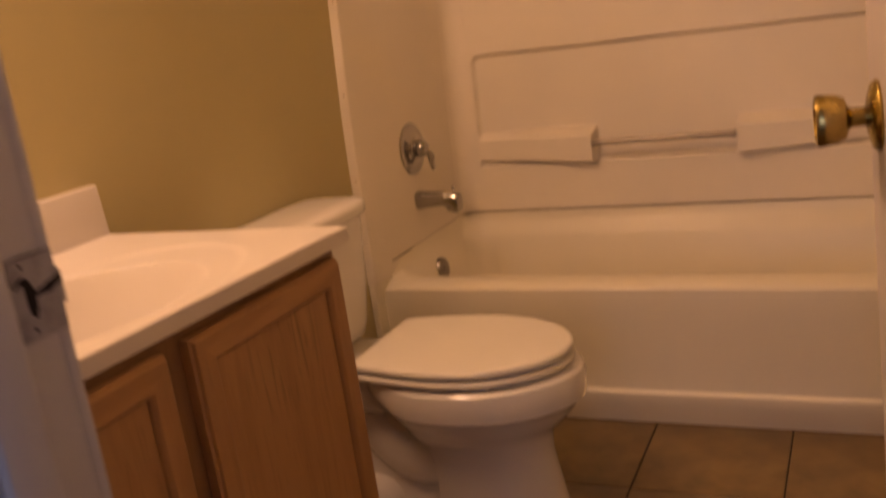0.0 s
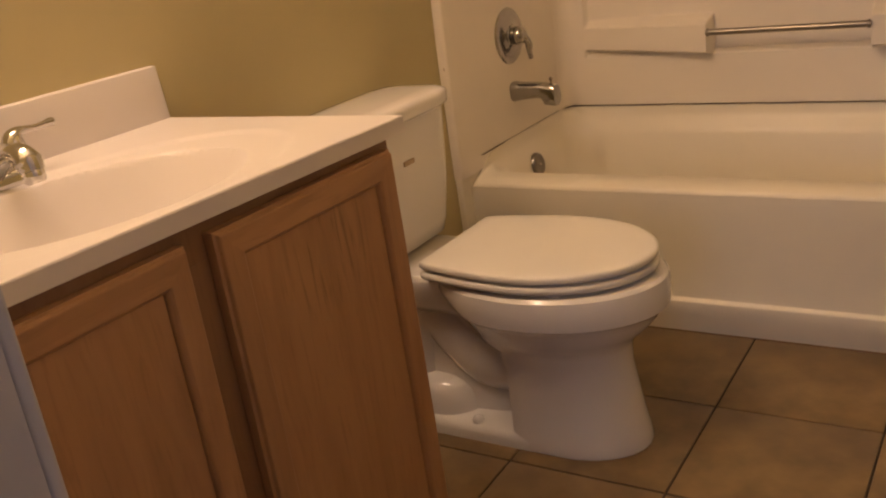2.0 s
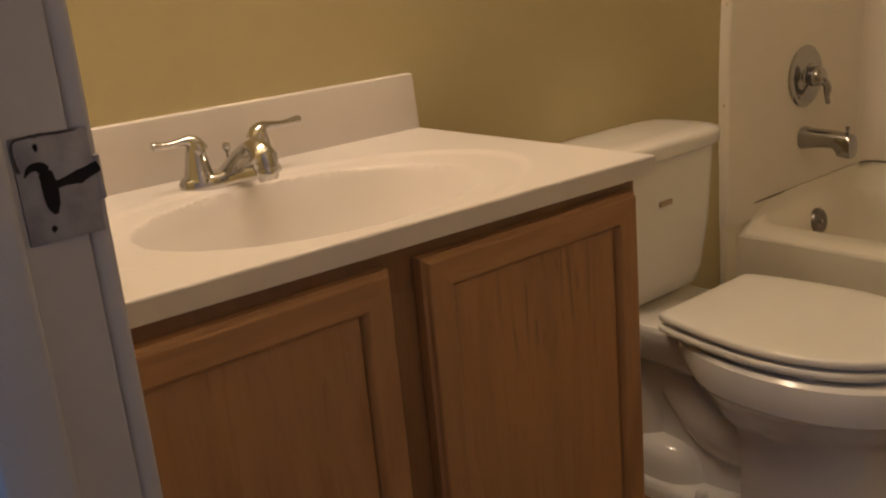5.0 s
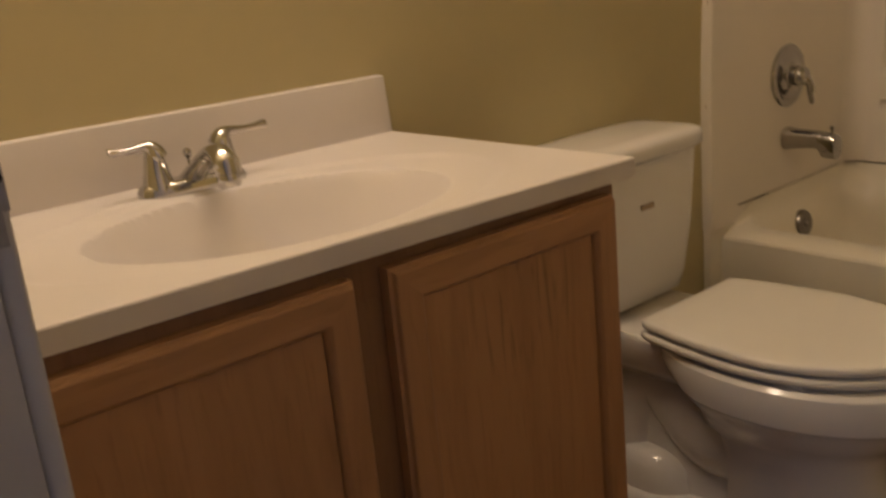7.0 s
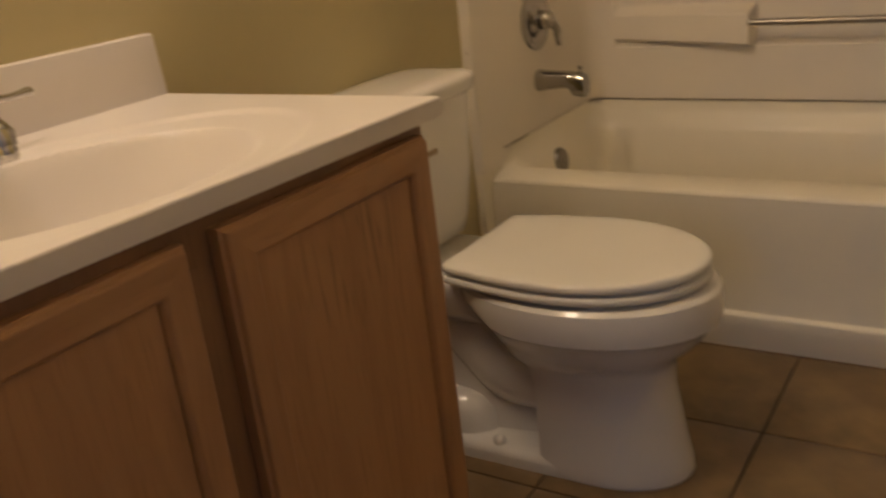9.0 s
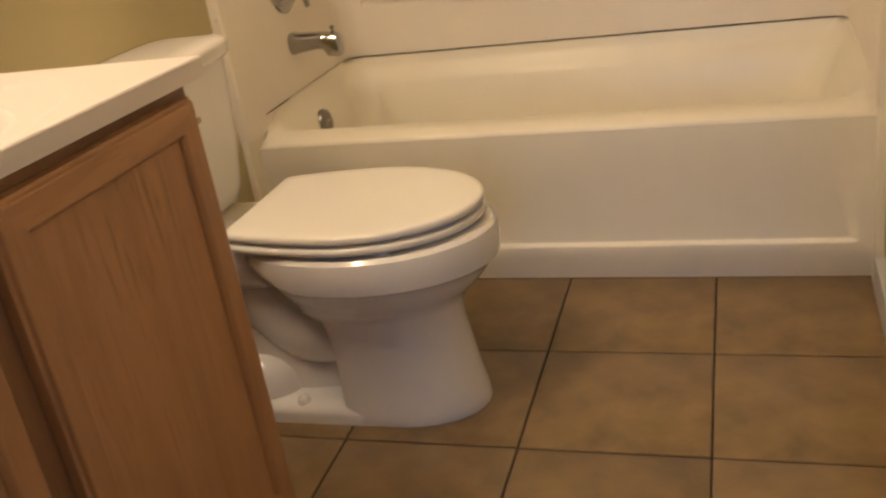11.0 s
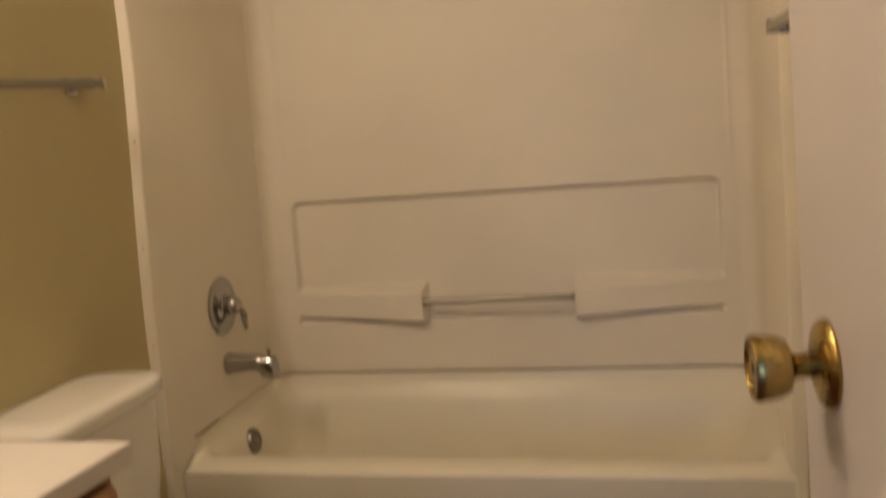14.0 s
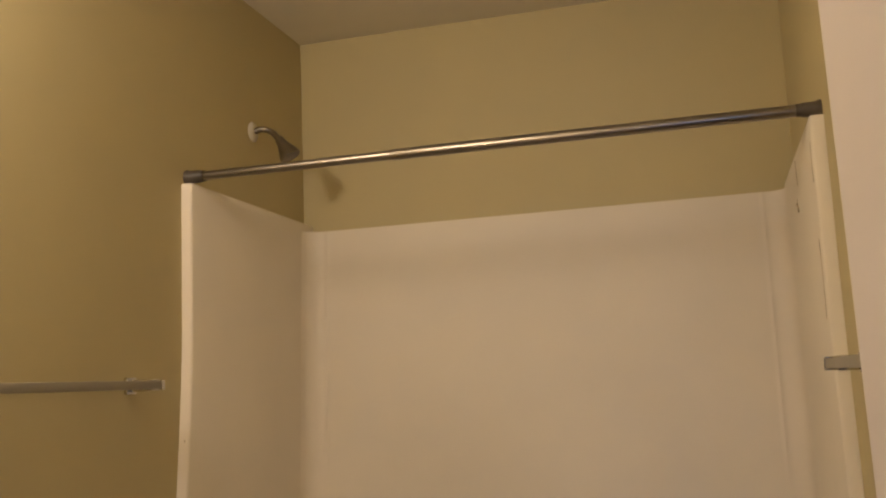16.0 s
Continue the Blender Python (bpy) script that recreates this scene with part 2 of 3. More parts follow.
# ---- the shell of the room ----
W, N, S, CEILING = 1.524, 2.767, 0.100, 2.503  # east wall, north wall, south wall, ceiling height
JAMB_L, JAMB_R, HALL = 0.862, 1.492, -0.005  # the doorway and the hall side of the south wall

structure("wall_west", box(-0.12, S - 0.105, 0, 0, N + 0.12, CEILING), PAINT, "tan painted wall behind the vanity and the toilet", "wall")
structure("wall_north", box(0, N, 0, W, N + 0.12, CEILING), PAINT, "tan painted wall above the shower surround", "wall")
structure("wall_east", box(W, S - 0.105, 0, W + 0.12, N + 0.12, CEILING), PAINT, "tan painted wall behind the open door", "wall")
bm = box(0, HALL, 0, JAMB_L - 0.02, S, CEILING)
box(JAMB_R + 0.02, HALL, 0, W, S, CEILING, bm=bm)
box(JAMB_L - 0.02, HALL, 2.07, JAMB_R + 0.02, S, CEILING, bm=bm)
structure("wall_south", bm, PAINT, "tan painted wall with the doorway", "wall")
structure("ceiling", box(-0.12, HALL, CEILING, W + 0.12, N + 0.12, CEILING + 0.1), CEIL, "off-white textured bathroom ceiling", "ceiling")
floor = structure("floor", box(-0.12, HALL, -0.12, W + 0.12, N + 0.12, -0.003), GROUT, "brown tiled floor with dark grout", "floor")

# the hall behind the camera
structure("hall_floor", box(-0.6, -2.2, -0.12, 2.6, HALL, 0.0), CARPET, "grey-brown carpeted hall floor", "floor")
structure("hall_ceiling", box(-0.6, -2.3, CEILING, 2.6, HALL, CEILING + 0.1), CEIL, "off-white hall ceiling", "ceiling")
structure("hall_wall_west", box(-0.7, -2.3, 0, -0.6, HALL, CEILING), HALLPAINT, "pale hall wall", "wall")
structure("hall_wall_east", box(2.6, -2.3, 0, 2.7, HALL, CEILING), HALLPAINT, "pale hall wall", "wall")
bm = box(-0.6, -2.3, 0, 0.75, -2.2, CEILING)
box(1.75, -2.3, 0, 2.6, -2.2, CEILING, bm=bm)
box(0.75, -2.3, 0, 1.75, -2.2, 0.85, bm=bm)
box(0.75, -2.3, 2.05, 1.75, -2.2, CEILING, bm=bm)
structure("hall_wall_south", bm, HALLPAINT, "pale hall wall with a window opening", "wall")
bm = box(-0.6, HALL - 0.012, 0, JAMB_L - 0.075, HALL, CEILING)
box(JAMB_R + 0.075, HALL - 0.012, 0, 2.6, HALL, CEILING, bm=bm)
box(JAMB_L - 0.075, HALL - 0.012, 2.125, JAMB_R + 0.075, HALL, CEILING, bm=bm)
structure("hall_wall_north", bm, HALLPAINT, "pale hall wall round the doorway", "wall")

# the door frame: jambs, stop and casing
frame_thing = tagged(new("door_frame"), "white painted wooden door frame, scuffed round the latch", "door frame", kind="structure")
part("jamb", box(JAMB_L - 0.02, HALL, 0, JAMB_L, 0.0865, 2.05, 0.002), TRIM, frame_thing)
part("arris", box(JAMB_L - 0.0199, 0.0868, 0, JAMB_L - 0.0025, S + 0.001, 2.05, 0.004, 3), TRIM, frame_thing)
part("jamb", box(JAMB_R, HALL, 0, JAMB_R + 0.02, S, 2.05, 0.002), TRIM, frame_thing)
part("head_jamb", box(JAMB_L - 0.02, HALL, 2.05, JAMB_R + 0.02, S, 2.07, 0.002), TRIM, frame_thing)
part("stop", box(JAMB_L, HALL + 0.012, 0, JAMB_L + 0.011, HALL + 0.053, 2.05, 0.004, 3), TRIM, frame_thing)
part("head_stop", box(JAMB_L + 0.011, HALL + 0.012, 2.039, JAMB_R, HALL + 0.045, 2.05, 0.003), TRIM, frame_thing)
part("casing", box(JAMB_L - 0.07, HALL - 0.018, 0, JAMB_L - 0.006, HALL, 2.12, 0.005), TRIM, frame_thing)
part("casing", box(JAMB_R + 0.006, HALL - 0.018, 0, JAMB_R + 0.07, HALL, 2.12, 0.005), TRIM, frame_thing)
part("head_casing", box(JAMB_L - 0.006, HALL - 0.018, 2.056, JAMB_R + 0.006, HALL, 2.12, 0.005), TRIM, frame_thing)
# latch strike let into the left jamb
plate = part("strike_plate", box(JAMB_L - 0.001, 0.053, 1.018, JAMB_L + 0.0014, 0.096, 1.079, 0.0006), NICKEL, frame_thing, "paint-smeared metal strike plate")
part("strike_lip", box(JAMB_L - 0.0030, 0.0955, 1.036, JAMB_L + 0.0008, 0.1005, 1.062, 0.001), NICKEL, plate)


def hollow(points, radii, seed):
    """A dark, paint-clogged gap with an uneven outline, on the plate's face."""
    line = bend([(JAMB_L, y, z) for y, z in points], 6)
    own = tube(line, [float(np.interp(k / (len(line) - 1), np.linspace(0, 1, len(radii)), radii)) for k in range(len(line))], 14)
    for v in own.verts:
        wob = 0.0007 * noise.noise((v.co.y * 260, v.co.z * 260, seed))
        v.co = (JAMB_L + 0.0015 + 0.05 * (v.co.x - JAMB_L), v.co.y + wob, v.co.z - wob)
    return own


part("latch_hole", hollow([(0.057, 1.057), (0.0615, 1.0615), (0.0675, 1.060), (0.0695, 1.050), (0.0695, 1.040), (0.0700, 1.034)], [0.0007, 0.0016, 0.0030, 0.0042, 0.0046, 0.0036, 0.0015], 1.7), BLACK, plate, "dark latch hole")
part("latch_slot", hollow([(0.071, 1.0495), (0.078, 1.0505), (0.087, 1.052), (0.0985, 1.0560)], [0.0020, 0.0024, 0.0040, 0.0028], 4.1), BLACK, plate)
for y, z in ((0.066, 1.0715), (0.0675, 1.0245)):
    part("screw", hollow([(y - 0.0012, z), (y, z + 0.0004), (y + 0.0012, z)], [0.0012, 0.0026, 0.0012], z * 9), BLACK, plate)
part("paint_crack", hollow([(0.0545, 1.060), (0.0535, 1.070), (0.0555, 1.0775), (0.070, 1.0785), (0.090, 1.0780)], [0.0010, 0.0007, 0.0008, 0.0010, 0.0006], 2.2), NICKEL_GAP, plate)

# baseboards
structure("baseboard_east", box(W - 0.022, S, 0, W, 1.951, 0.085, 0.005), TRIM, "white painted baseboard on the east wall", "baseboard")
structure("baseboard_west", box(0, 0.985, 0, 0.013, 1.951, 0.085, 0.004), TRIM, "white painted baseboard behind the toilet", "baseboard")

# ---- the open door ----
door = tagged(new("door_1"), "white painted flat door standing open, brass knob", "door", kind="structure")
HINGE, EDGE = Vector((1.482, 0.112, 0)), Vector((1.390, 0.806, 0))
run = (EDGE - HINGE)
TURN_DOOR = Matrix.Translation(HINGE) @ Matrix.Rotation(math.atan2(run.y, run.x), 4, "Z")  # x runs along the leaf, y to the room side
door.matrix_basis = TURN_DOOR @ Matrix.Translation((0, 0, 0.9)) @ Matrix.Rotation(radians(-0.8), 4, "X") @ Matrix.Translation((0, 0, -0.9))  # hung slightly out of plumb
LEAF = run.length
part("leaf", box(0, -0.035, 0.012, LEAF, 0.0, 2.035, 0.0025), DOORPAINT, door)
KNOB = Matrix.Translation((LEAF - 0.082, 0, 1.026)) @ Matrix.Rotation(radians(-90), 4, "X") @ Matrix.Diagonal((1, 1, 0.9, 1))
knob = part("door_knob", lathe([(0.0105, 0.008), (0.0105, 0.030), (0.013, 0.034), (0.0225, 0.038), (0.0262, 0.047), (0.0275, 0.058), (0.0285, 0.067), (0.0268, 0.071), (0.0235, 0.0715), (0.0215, 0.069), (0.001, 0.0685)], KNOB, 40), BRASS, door, "tarnished brass door knob")
part("rosette", lathe([(0.038, 0.0), (0.0385, 0.003), (0.035, 0.008), (0.024, 0.012), (0.013, 0.0145), (0.001, 0.0145)], KNOB, 40), BRASS, knob)
part("release_hole", lathe([(0.0005, 0.0686), (0.0038, 0.0688), (0.0032, 0.0692), (0.0005, 0.0692)], KNOB, 16), BLACK, knob)
part("latch", box(LEAF - 0.001, -0.028, 0.99, LEAF + 0.0015, -0.007, 1.052, 0.0005), BRASS, door, "brass latch plate")
for z in (0.22, 1.02, 1.83):
    part("hinge", lathe([(0.006, 0), (0.006, 0.089)], Matrix.Translation((-0.004, 0.004, z - 0.045)), 14), BRASS, door)

# ---- bathtub ----
tub = thing("bathtub", "cream white alcove bathtub with a plain apron", "bathtub")
RIM, FRONT, LX, RX, BACK, SEAM = 0.402, 2.000, 0.030, 1.494, 2.640, 0.468


def tub_ring(x0, x1, y0, y1, r, z_front, z_back, rise=2.14, n=10):
    """A rounded rectangle; its height goes from the front's to that of the walls."""
    pts = []
    for cx, cy, a0 in ((x1 - r, y1 - r, 0), (x0 + r, y1 - r, 90), (x0 + r, y0 + r, 180), (x1 - r, y0 + r, 270)):
        for k in range(n + 1):
            a = radians(a0 + 90 * k / n)
            pts.append((cx + r * math.cos(a), cy + r * math.sin(a)))
    ring = []
    for i, ((xa, ya), (xb, yb)) in enumerate(zip(pts, pts[1:] + pts[:1])):
        many = 1 if i % (n + 1) != n else (24 if (i // (n + 1)) % 2 == 0 else 14)
        for k in range(many):
            x, y = xa + (xb - xa) * k / many, ya + (yb - ya) * k / many
            ring.append(Vector((x, y, z_front + (z_back - z_front) * smoothstep(2.0, rise, y))))
    return ring


rings = [
    tub_ring(LX - 0.012, RX + 0.012, FRONT, BACK + 0.012, 0.012, RIM - 0.010, SEAM - 0.002),
    tub_ring(LX - 0.004, RX + 0.004, FRONT + 0.0015, BACK + 0.004, 0.014, RIM - 0.004, SEAM - 0.002),
    tub_ring(LX + 0.002, RX - 0.002, FRONT + 0.006, BACK - 0.002, 0.03, RIM, SEAM - 0.003),
    tub_ring(LX + 0.006, RX - 0.006, FRONT + 0.068, BACK - 0.005, 0.05, RIM, RIM + 0.045, 2.18),
    tub_ring(LX + 0.010, RX - 0.010, FRONT + 0.080, BACK - 0.012, 0.06, RIM - 0.003, RIM + 0.022, 2.22),
    tub_ring(LX + 0.022, RX - 0.024, FRONT + 0.089, BACK - 0.030, 0.07, RIM - 0.011, RIM + 0.006, 2.25),
    tub_ring(LX + 0.034, RX - 0.034, FRONT + 0.094, BACK - 0.042, 0.08, RIM - 0.026, RIM - 0.018),
    tub_ring(LX + 0.052, RX - 0.075, FRONT + 0.104, BACK - 0.058, 0.11, 0.27, 0.27),
    tub_ring(LX + 0.075, RX - 0.13, FRONT + 0.118, BACK - 0.080, 0.13, 0.14, 0.14),
    tub_ring(LX + 0.11, RX - 0.20, FRONT + 0.15, BACK - 0.12, 0.12, 0.085, 0.085),
    tub_ring(LX + 0.18, RX - 0.28, FRONT + 0.21, BACK - 0.18, 0.10, 0.07, 0.07),
]
part("basin", loft(rings, caps=(False, True)), ACRYLIC, tub, smooth=60)


def apron_place(x, z):
    # a sharp ledge below, its ends and its top running out softly
    dx, dz = min(x - 0.052, 1.474 - x), z - 0.096
    inside = float(smoothstep(-0.001, 0.007, dz) * smoothstep(-0.002, 0.016 + 0.25 * max(0.0, dz), dx) * (1 - smoothstep(0.16, 0.375, z)))
    return Vector((x, FRONT + 0.012 * inside + 0.022 * max(0.0, 1 - z / 0.074), z))


xs = sorted({*np.linspace(0.018, W - 0.016, 60).round(4), *np.linspace(0.045, 0.075, 13).round(4), *np.linspace(1.400, 1.480, 17).round(4)})
zs = sorted({*np.linspace(0.0, RIM - 0.010, 24).round(4), *np.linspace(0.092, 0.118, 11).round(4), *np.linspace(0.352, 0.375, 9).round(4)})
bm = sheet(xs, zs, apron_place)
part("apron", bm, ACRYLIC, tub, smooth=60)
over = part("overflow_plate", lathe([(0.001, 0.011), (0.010, 0.0112), (0.012, 0.008), (0.026, 0.0105), (0.033, 0.008), (0.0365, 0.002), (0.0365, -0.004)], Matrix.Translation((0.069, 2.322, 0.362)) @ Matrix.Rotation(radians(80), 4, "Y"), 32), DULLCHROME, tub, "dull chrome overflow plate")
part("screw", lathe([(0.0005, 0.0125), (0.004, 0.012), (0.0045, 0.009)], Matrix.Translation((0.069, 2.322, 0.362)) @ Matrix.Rotation(radians(80), 4, "Y"), 12), CHROME, over)
part("drain", lathe([(0.001, 0.004), (0.02, 0.004), (0.03, 0.002), (0.031, -0.002)], Matrix.Translation((0.34, 2.32, 0.072)), 24), DULLCHROME, tub)

# ---- moulded wall surround ----
surround = thing("shower_surround", "cream moulded fibreglass shower surround with soap ledges", "shower surround")
TOP = 1.853


def back_y(z):
    return BACK + (z - SEAM) / (TOP - SEAM) * 0.090


def surround_place(x, z):
    f, r = 0.0, 0.055
    dx = min(x - LX, RX - x)
    if dx < r:
        f += r - math.sqrt(max(0.0, r * r - (r - dx) ** 2))
    # a thin moulded ridge beside each corner
    f += 0.002 * math.exp(-(((dx - 0.066) / 0.006) ** 2)) * float(smoothstep(1.0, 1.2, z))
    # sunk field
    ex, ez = min(x - 0.112, 1.398 - x), min(z - 0.625, 1.004 - z)
    d = min(ex, ez)
    if ex < 0.03 and ez < 0.03 and z > 0.8:
        d = 0.03 - math.hypot(0.03 - ex, 0.03 - ez)
    sunk = 0.020 * float(smoothstep(-0.004, 0.011, d))
    # flared soap ledges, flush with the panel at their outer ends
    lift = 0.0
    if z < 0.78:
        for out, inn in ((0.112, 0.532), (1.398, 0.975)):
            u = (x - out) / (inn - out)
            if -0.2 <= u <= 1:
                low = 0.642 - 0.018 * max(u, 0.0)
                on = float(smoothstep(low - 0.006, low + 0.010, z) * (1 - smoothstep(0.714, 0.742, z)))
                on *= 1 - float(smoothstep(0.985, 1.0, u))
                sunk *= 1 - on
                lift = max(lift, on * 0.050 * max(u, 0.0))
    return Vector((x, back_y(z) - f + sunk - lift, z))


xs = sorted({*np.linspace(LX, RX, 90).round(4), *np.linspace(LX, LX + 0.056, 14).round(4), *np.linspace(RX - 0.056, RX, 14).round(4), *np.linspace(LX + 0.058, LX + 0.084, 12).round(4), *np.linspace(RX - 0.084, RX - 0.058, 12).round(4),
             *np.linspace(0.106, 0.146, 14).round(4), *np.linspace(1.364, 1.404, 14).round(4), *np.linspace(0.524, 0.533, 7).round(4), *np.linspace(0.974, 0.983, 7).round(4)})
zs = sorted({*np.linspace(SEAM + 0.003, TOP, 60).round(4), *np.linspace(0.618, 0.655, 22).round(4), *np.linspace(0.710, 0.746, 14).round(4), *np.linspace(0.968, 1.010, 16).round(4)})
bm = sheet(xs, zs, surround_place)
sheet(xs, [0, 1], lambda x, k: Vector((x, N - 0.001 if k else surround_place(x, TOP).y, TOP))).to_mesh(me := bpy.data.meshes.new("edge"))
bm.from_mesh(me)
bpy.data.meshes.remove(me)
part("back_panel", bm, SURROUND, surround, smooth=50)


def flange_y(z):
    """The front edge of the west panel, bowed forward towards its foot."""
    return 2.006 - 0.054 * float(1 - smoothstep(0.72, 1.55, z))


def side_panel(at):
    """A bowed side panel; at(x) tells how far from the west wall its depth x lies."""
    rings = []
    for z in (SEAM - 0.042, SEAM + 0.003, *np.linspace(0.52, 1.86, 30), 1.876, 1.880):
        y, g, d = flange_y(z), (0.006 if z < 1.878 else 0.004), (0.0 if z < 1.878 else 0.003)
        rings.append([Vector((at(x), q, z)) for x, q in ((0.0005, y + d), (LX - g - d, y + d), (LX - 0.0025 - d, y + 0.0015 + d), (LX - d, y + g + d), (LX - d, N - 0.002), (0.0005, N - 0.002))])
    return part("side_panel", loft(rings), SURROUND, surround, smooth=50)


side_panel(lambda x: x)
side_panel(lambda x: W - x)
part("lower_flange", box(0.0005, 1.953, 0.0, 0.022, N - 0.002, SEAM - 0.042, 0.003), ACRYLIC, surround)
part("lower_flange", box(W - 0.020, 1.953, 0.0, W - 0.0005, N - 0.002, SEAM - 0.042, 0.003), ACRYLIC, surround)
# stained joint between tub and surround
bm = tube([(LX + 0.003, y, SEAM) for y in np.linspace(2.062, 2.20, 8)], [0.0008 + 0.0014 * math.sin(math.pi * (k + 1) / 10) for k in range(8)], 8)
merge(bm, tube([(LX + 0.001, y, SEAM + 0.0005) for y in np.linspace(2.20, 2.58, 12)], 0.0006, 8))
merge(bm, tube([(x, BACK - 0.001 - (0.055 - math.sqrt(max(0, 0.055**2 - max(0, 0.055 - min(x - LX, RX - x)) ** 2))), SEAM + 0.001) for x in [LX + 0.006, *np.linspace(LX + 0.012, LX + 0.06, 9), *np.linspace(0.12, 1.40, 30), *np.linspace(RX - 0.06, RX - 0.012, 9)]],
               [0.0007 + 0.0008 * noise.noise((k * 0.9, 3.1, 0)) for k in range(49)], 8))
part("joint", bm, CAULK, surround, "dark stained joint line")
bar = part("grab_bar", tube([(0.528, 2.600, 0.693), (0.981, 2.600, 0.693)], 0.0095, 20), DULLCHROME, surround, "thin chrome bar")
for x, s in ((0.531, 1), (0.978, -1)):
    part("bar_collar", lathe([(0.0005, 0), (0.0125, 0), (0.0125, 0.003 * 1), (0.009, 0.007), (0.0005, 0.007)], Matrix.Translation((x, 2.600, 0.693)) @ Matrix.Rotation(radians(90 * s), 4, "Y"), 18), DULLCHROME, bar)
# scuffs on the east panel
for pts in ([(2.40, 1.735), (2.41, 1.75), (2.425, 1.758), (2.43, 1.772)], [(2.385, 1.80), (2.39, 1.83), (2.40, 1.865)]):
    part("scuff", tube(bend([(RX - 0.0003, y, z) for y, z in pts], 4), 0.0035, 8, 0.25), SCUFF, surround, "dark scuff mark")
for pts in ([(2.030, 1.83), (2.036, 1.78), (2.030, 1.74)], [(2.04, 1.62), (2.035, 1.5), (2.04, 1.45)]):
    part("scuff", tube(bend([(RX - 0.0003, y, z) for y, z in pts], 4), 0.0025, 8, 0.25), SCUFF, surround, "dark scuff mark")

for z, h in ((1.240, 0.004), (0.985, 0.004), (0.74, 0.005)):
    part("stain", tube([(0.016 + 0.006 * noise.noise((z * 7, 0, 0)), flange_y(z) - 0.0002, z - h), (0.017, flange_y(z) - 0.0002, z), (0.016, flange_y(z) - 0.0002, z + h)], [0.0006, 0.0017, 0.0006], 8, 1.0), SCUFF, surround, "small brown stain")

# ---- tub fittings ----
valve = thing("shower_valve", "round chrome shower valve with a lever handle on the surround", "shower valve")
VM = Matrix.Translation((LX, 2.301, 0.765)) @ ALONG_X
part("escutcheon", lathe([(0.082, 0), (0.083, 0.003), (0.079, 0.007), (0.066, 0.010), (0.062, 0.009), (0.040, 0.014), (0.030, 0.018), (0.001, 0.018)], VM, 48), POLISHED, valve)
part("hub", lathe([(0.034, 0.015), (0.033, 0.020), (0.026, 0.021), (0.0265, 0.028), (0.027, 0.035), (0.0262, 0.043), (0.0235, 0.050), (0.017, 0.056), (0.008, 0.0592), (0.001, 0.060)], VM, 32), POLISHED, valve)
part("lever", tube(bend([(LX + 0.042, 2.299, 0.768), (LX + 0.053, 2.305, 0.757), (LX + 0.059, 2.314, 0.738), (LX + 0.055, 2.322, 0.713), (LX + 0.056, 2.326, 0.691)], 6), [0.0155 - 0.0085 * k / 24 + (0.001 if k > 20 else 0) for k in range(25)], 16, 0.8), POLISHED, valve)

spout = thing("tub_spout", "chrome tub spout with a diverter knob", "tub spout")
rings = []
for x, w, zb, zt in ((0.0, 0.027, 0.570, 0.628), (0.004, 0.0285, 0.568, 0.630), (0.012, 0.028, 0.570, 0.628), (0.03, 0.0265, 0.573, 0.626), (0.08, 0.025, 0.578, 0.624), (0.096, 0.0247, 0.576, 0.6235), (0.103, 0.0245, 0.566, 0.623), (0.107, 0.0243, 0.556, 0.6225), (0.135, 0.0235, 0.553, 0.620), (0.143, 0.0225, 0.554, 0.615), (0.1455, 0.019, 0.558, 0.608)):
    zc, h = (zb + zt) / 2, (zt - zb) / 2
    rings.append([(LX + x, 2.298 + w * math.copysign(abs(math.cos(a)) ** 0.75, math.cos(a)), zc + h * math.copysign(abs(math.sin(a)) ** 0.75, math.sin(a))) for a in np.linspace(0, 2 * math.pi, 28, endpoint=False)])
part("spout_body", loft(rings), POLISHED, spout)
part("diverter_knob", lathe([(0.0035, 0), (0.0035, 0.012), (0.006, 0.014), (0.0065, 0.019), (0.004, 0.022), (0.0005, 0.022)], Matrix.Translation((LX + 0.128, 2.298, 0.617)), 16), POLISHED, spout)

head = thing("wall_shower", "dull chrome shower head on a bent arm", "shower head")
part("flange", lathe([(0.028, 0), (0.030, 0.002), (0.027, 0.006), (0.014, 0.010), (0.001, 0.010)], Matrix.Translation((0, 2.404, 2.112)) @ ALONG_X, 32), CEIL, head, "off-white wall flange")
part("arm", tube(bend([(0.004, 2.404, 2.112), (0.03, 2.406, 2.118), (0.058, 2.410, 2.108), (0.082, 2.404, 2.084), (0.092, 2.406, 2.072)], 6), 0.0092, 16), DULLCHROME, head)
HM = look((0.086, 2.405, 2.080), (0.130, 2.410, 2.010))
part("spray_head", lathe([(0.010, 0.006), (0.014, 0.0), (0.015, -0.012), (0.017, -0.020), (0.030, -0.052), (0.032, -0.060), (0.030, -0.064), (0.027, -0.062), (0.001, -0.060)], HM, 32), DULLCHROME, head)

rod = thing("shower_curtain_rod", "dull metal telescoping shower rod with rubber ends", "curtain rod")
part("thin_tube", tube([(0.03, 2.032, 1.9005), (0.56, 2.032, 1.901)], 0.0115, 24), DULLCHROME, rod)
part("thick_tube", tube([(0.55, 2.032, 1.901), (0.556, 2.032, 1.901), (W - 0.03, 2.032, 1.899)], [0.0118, 0.0135, 0.0135], 24), DULLCHROME, rod)
part("end_cap", lathe([(0.019, 0), (0.0195, 0.006), (0.0165, 0.012), (0.0165, 0.038), (0.0145, 0.042), (0.0145, 0.052), (0.001, 0.052)], Matrix.Translation((0.0005, 2.032, 1.9005)) @ ALONG_X, 28), RUBBER, rod, "dark rubber end cap")
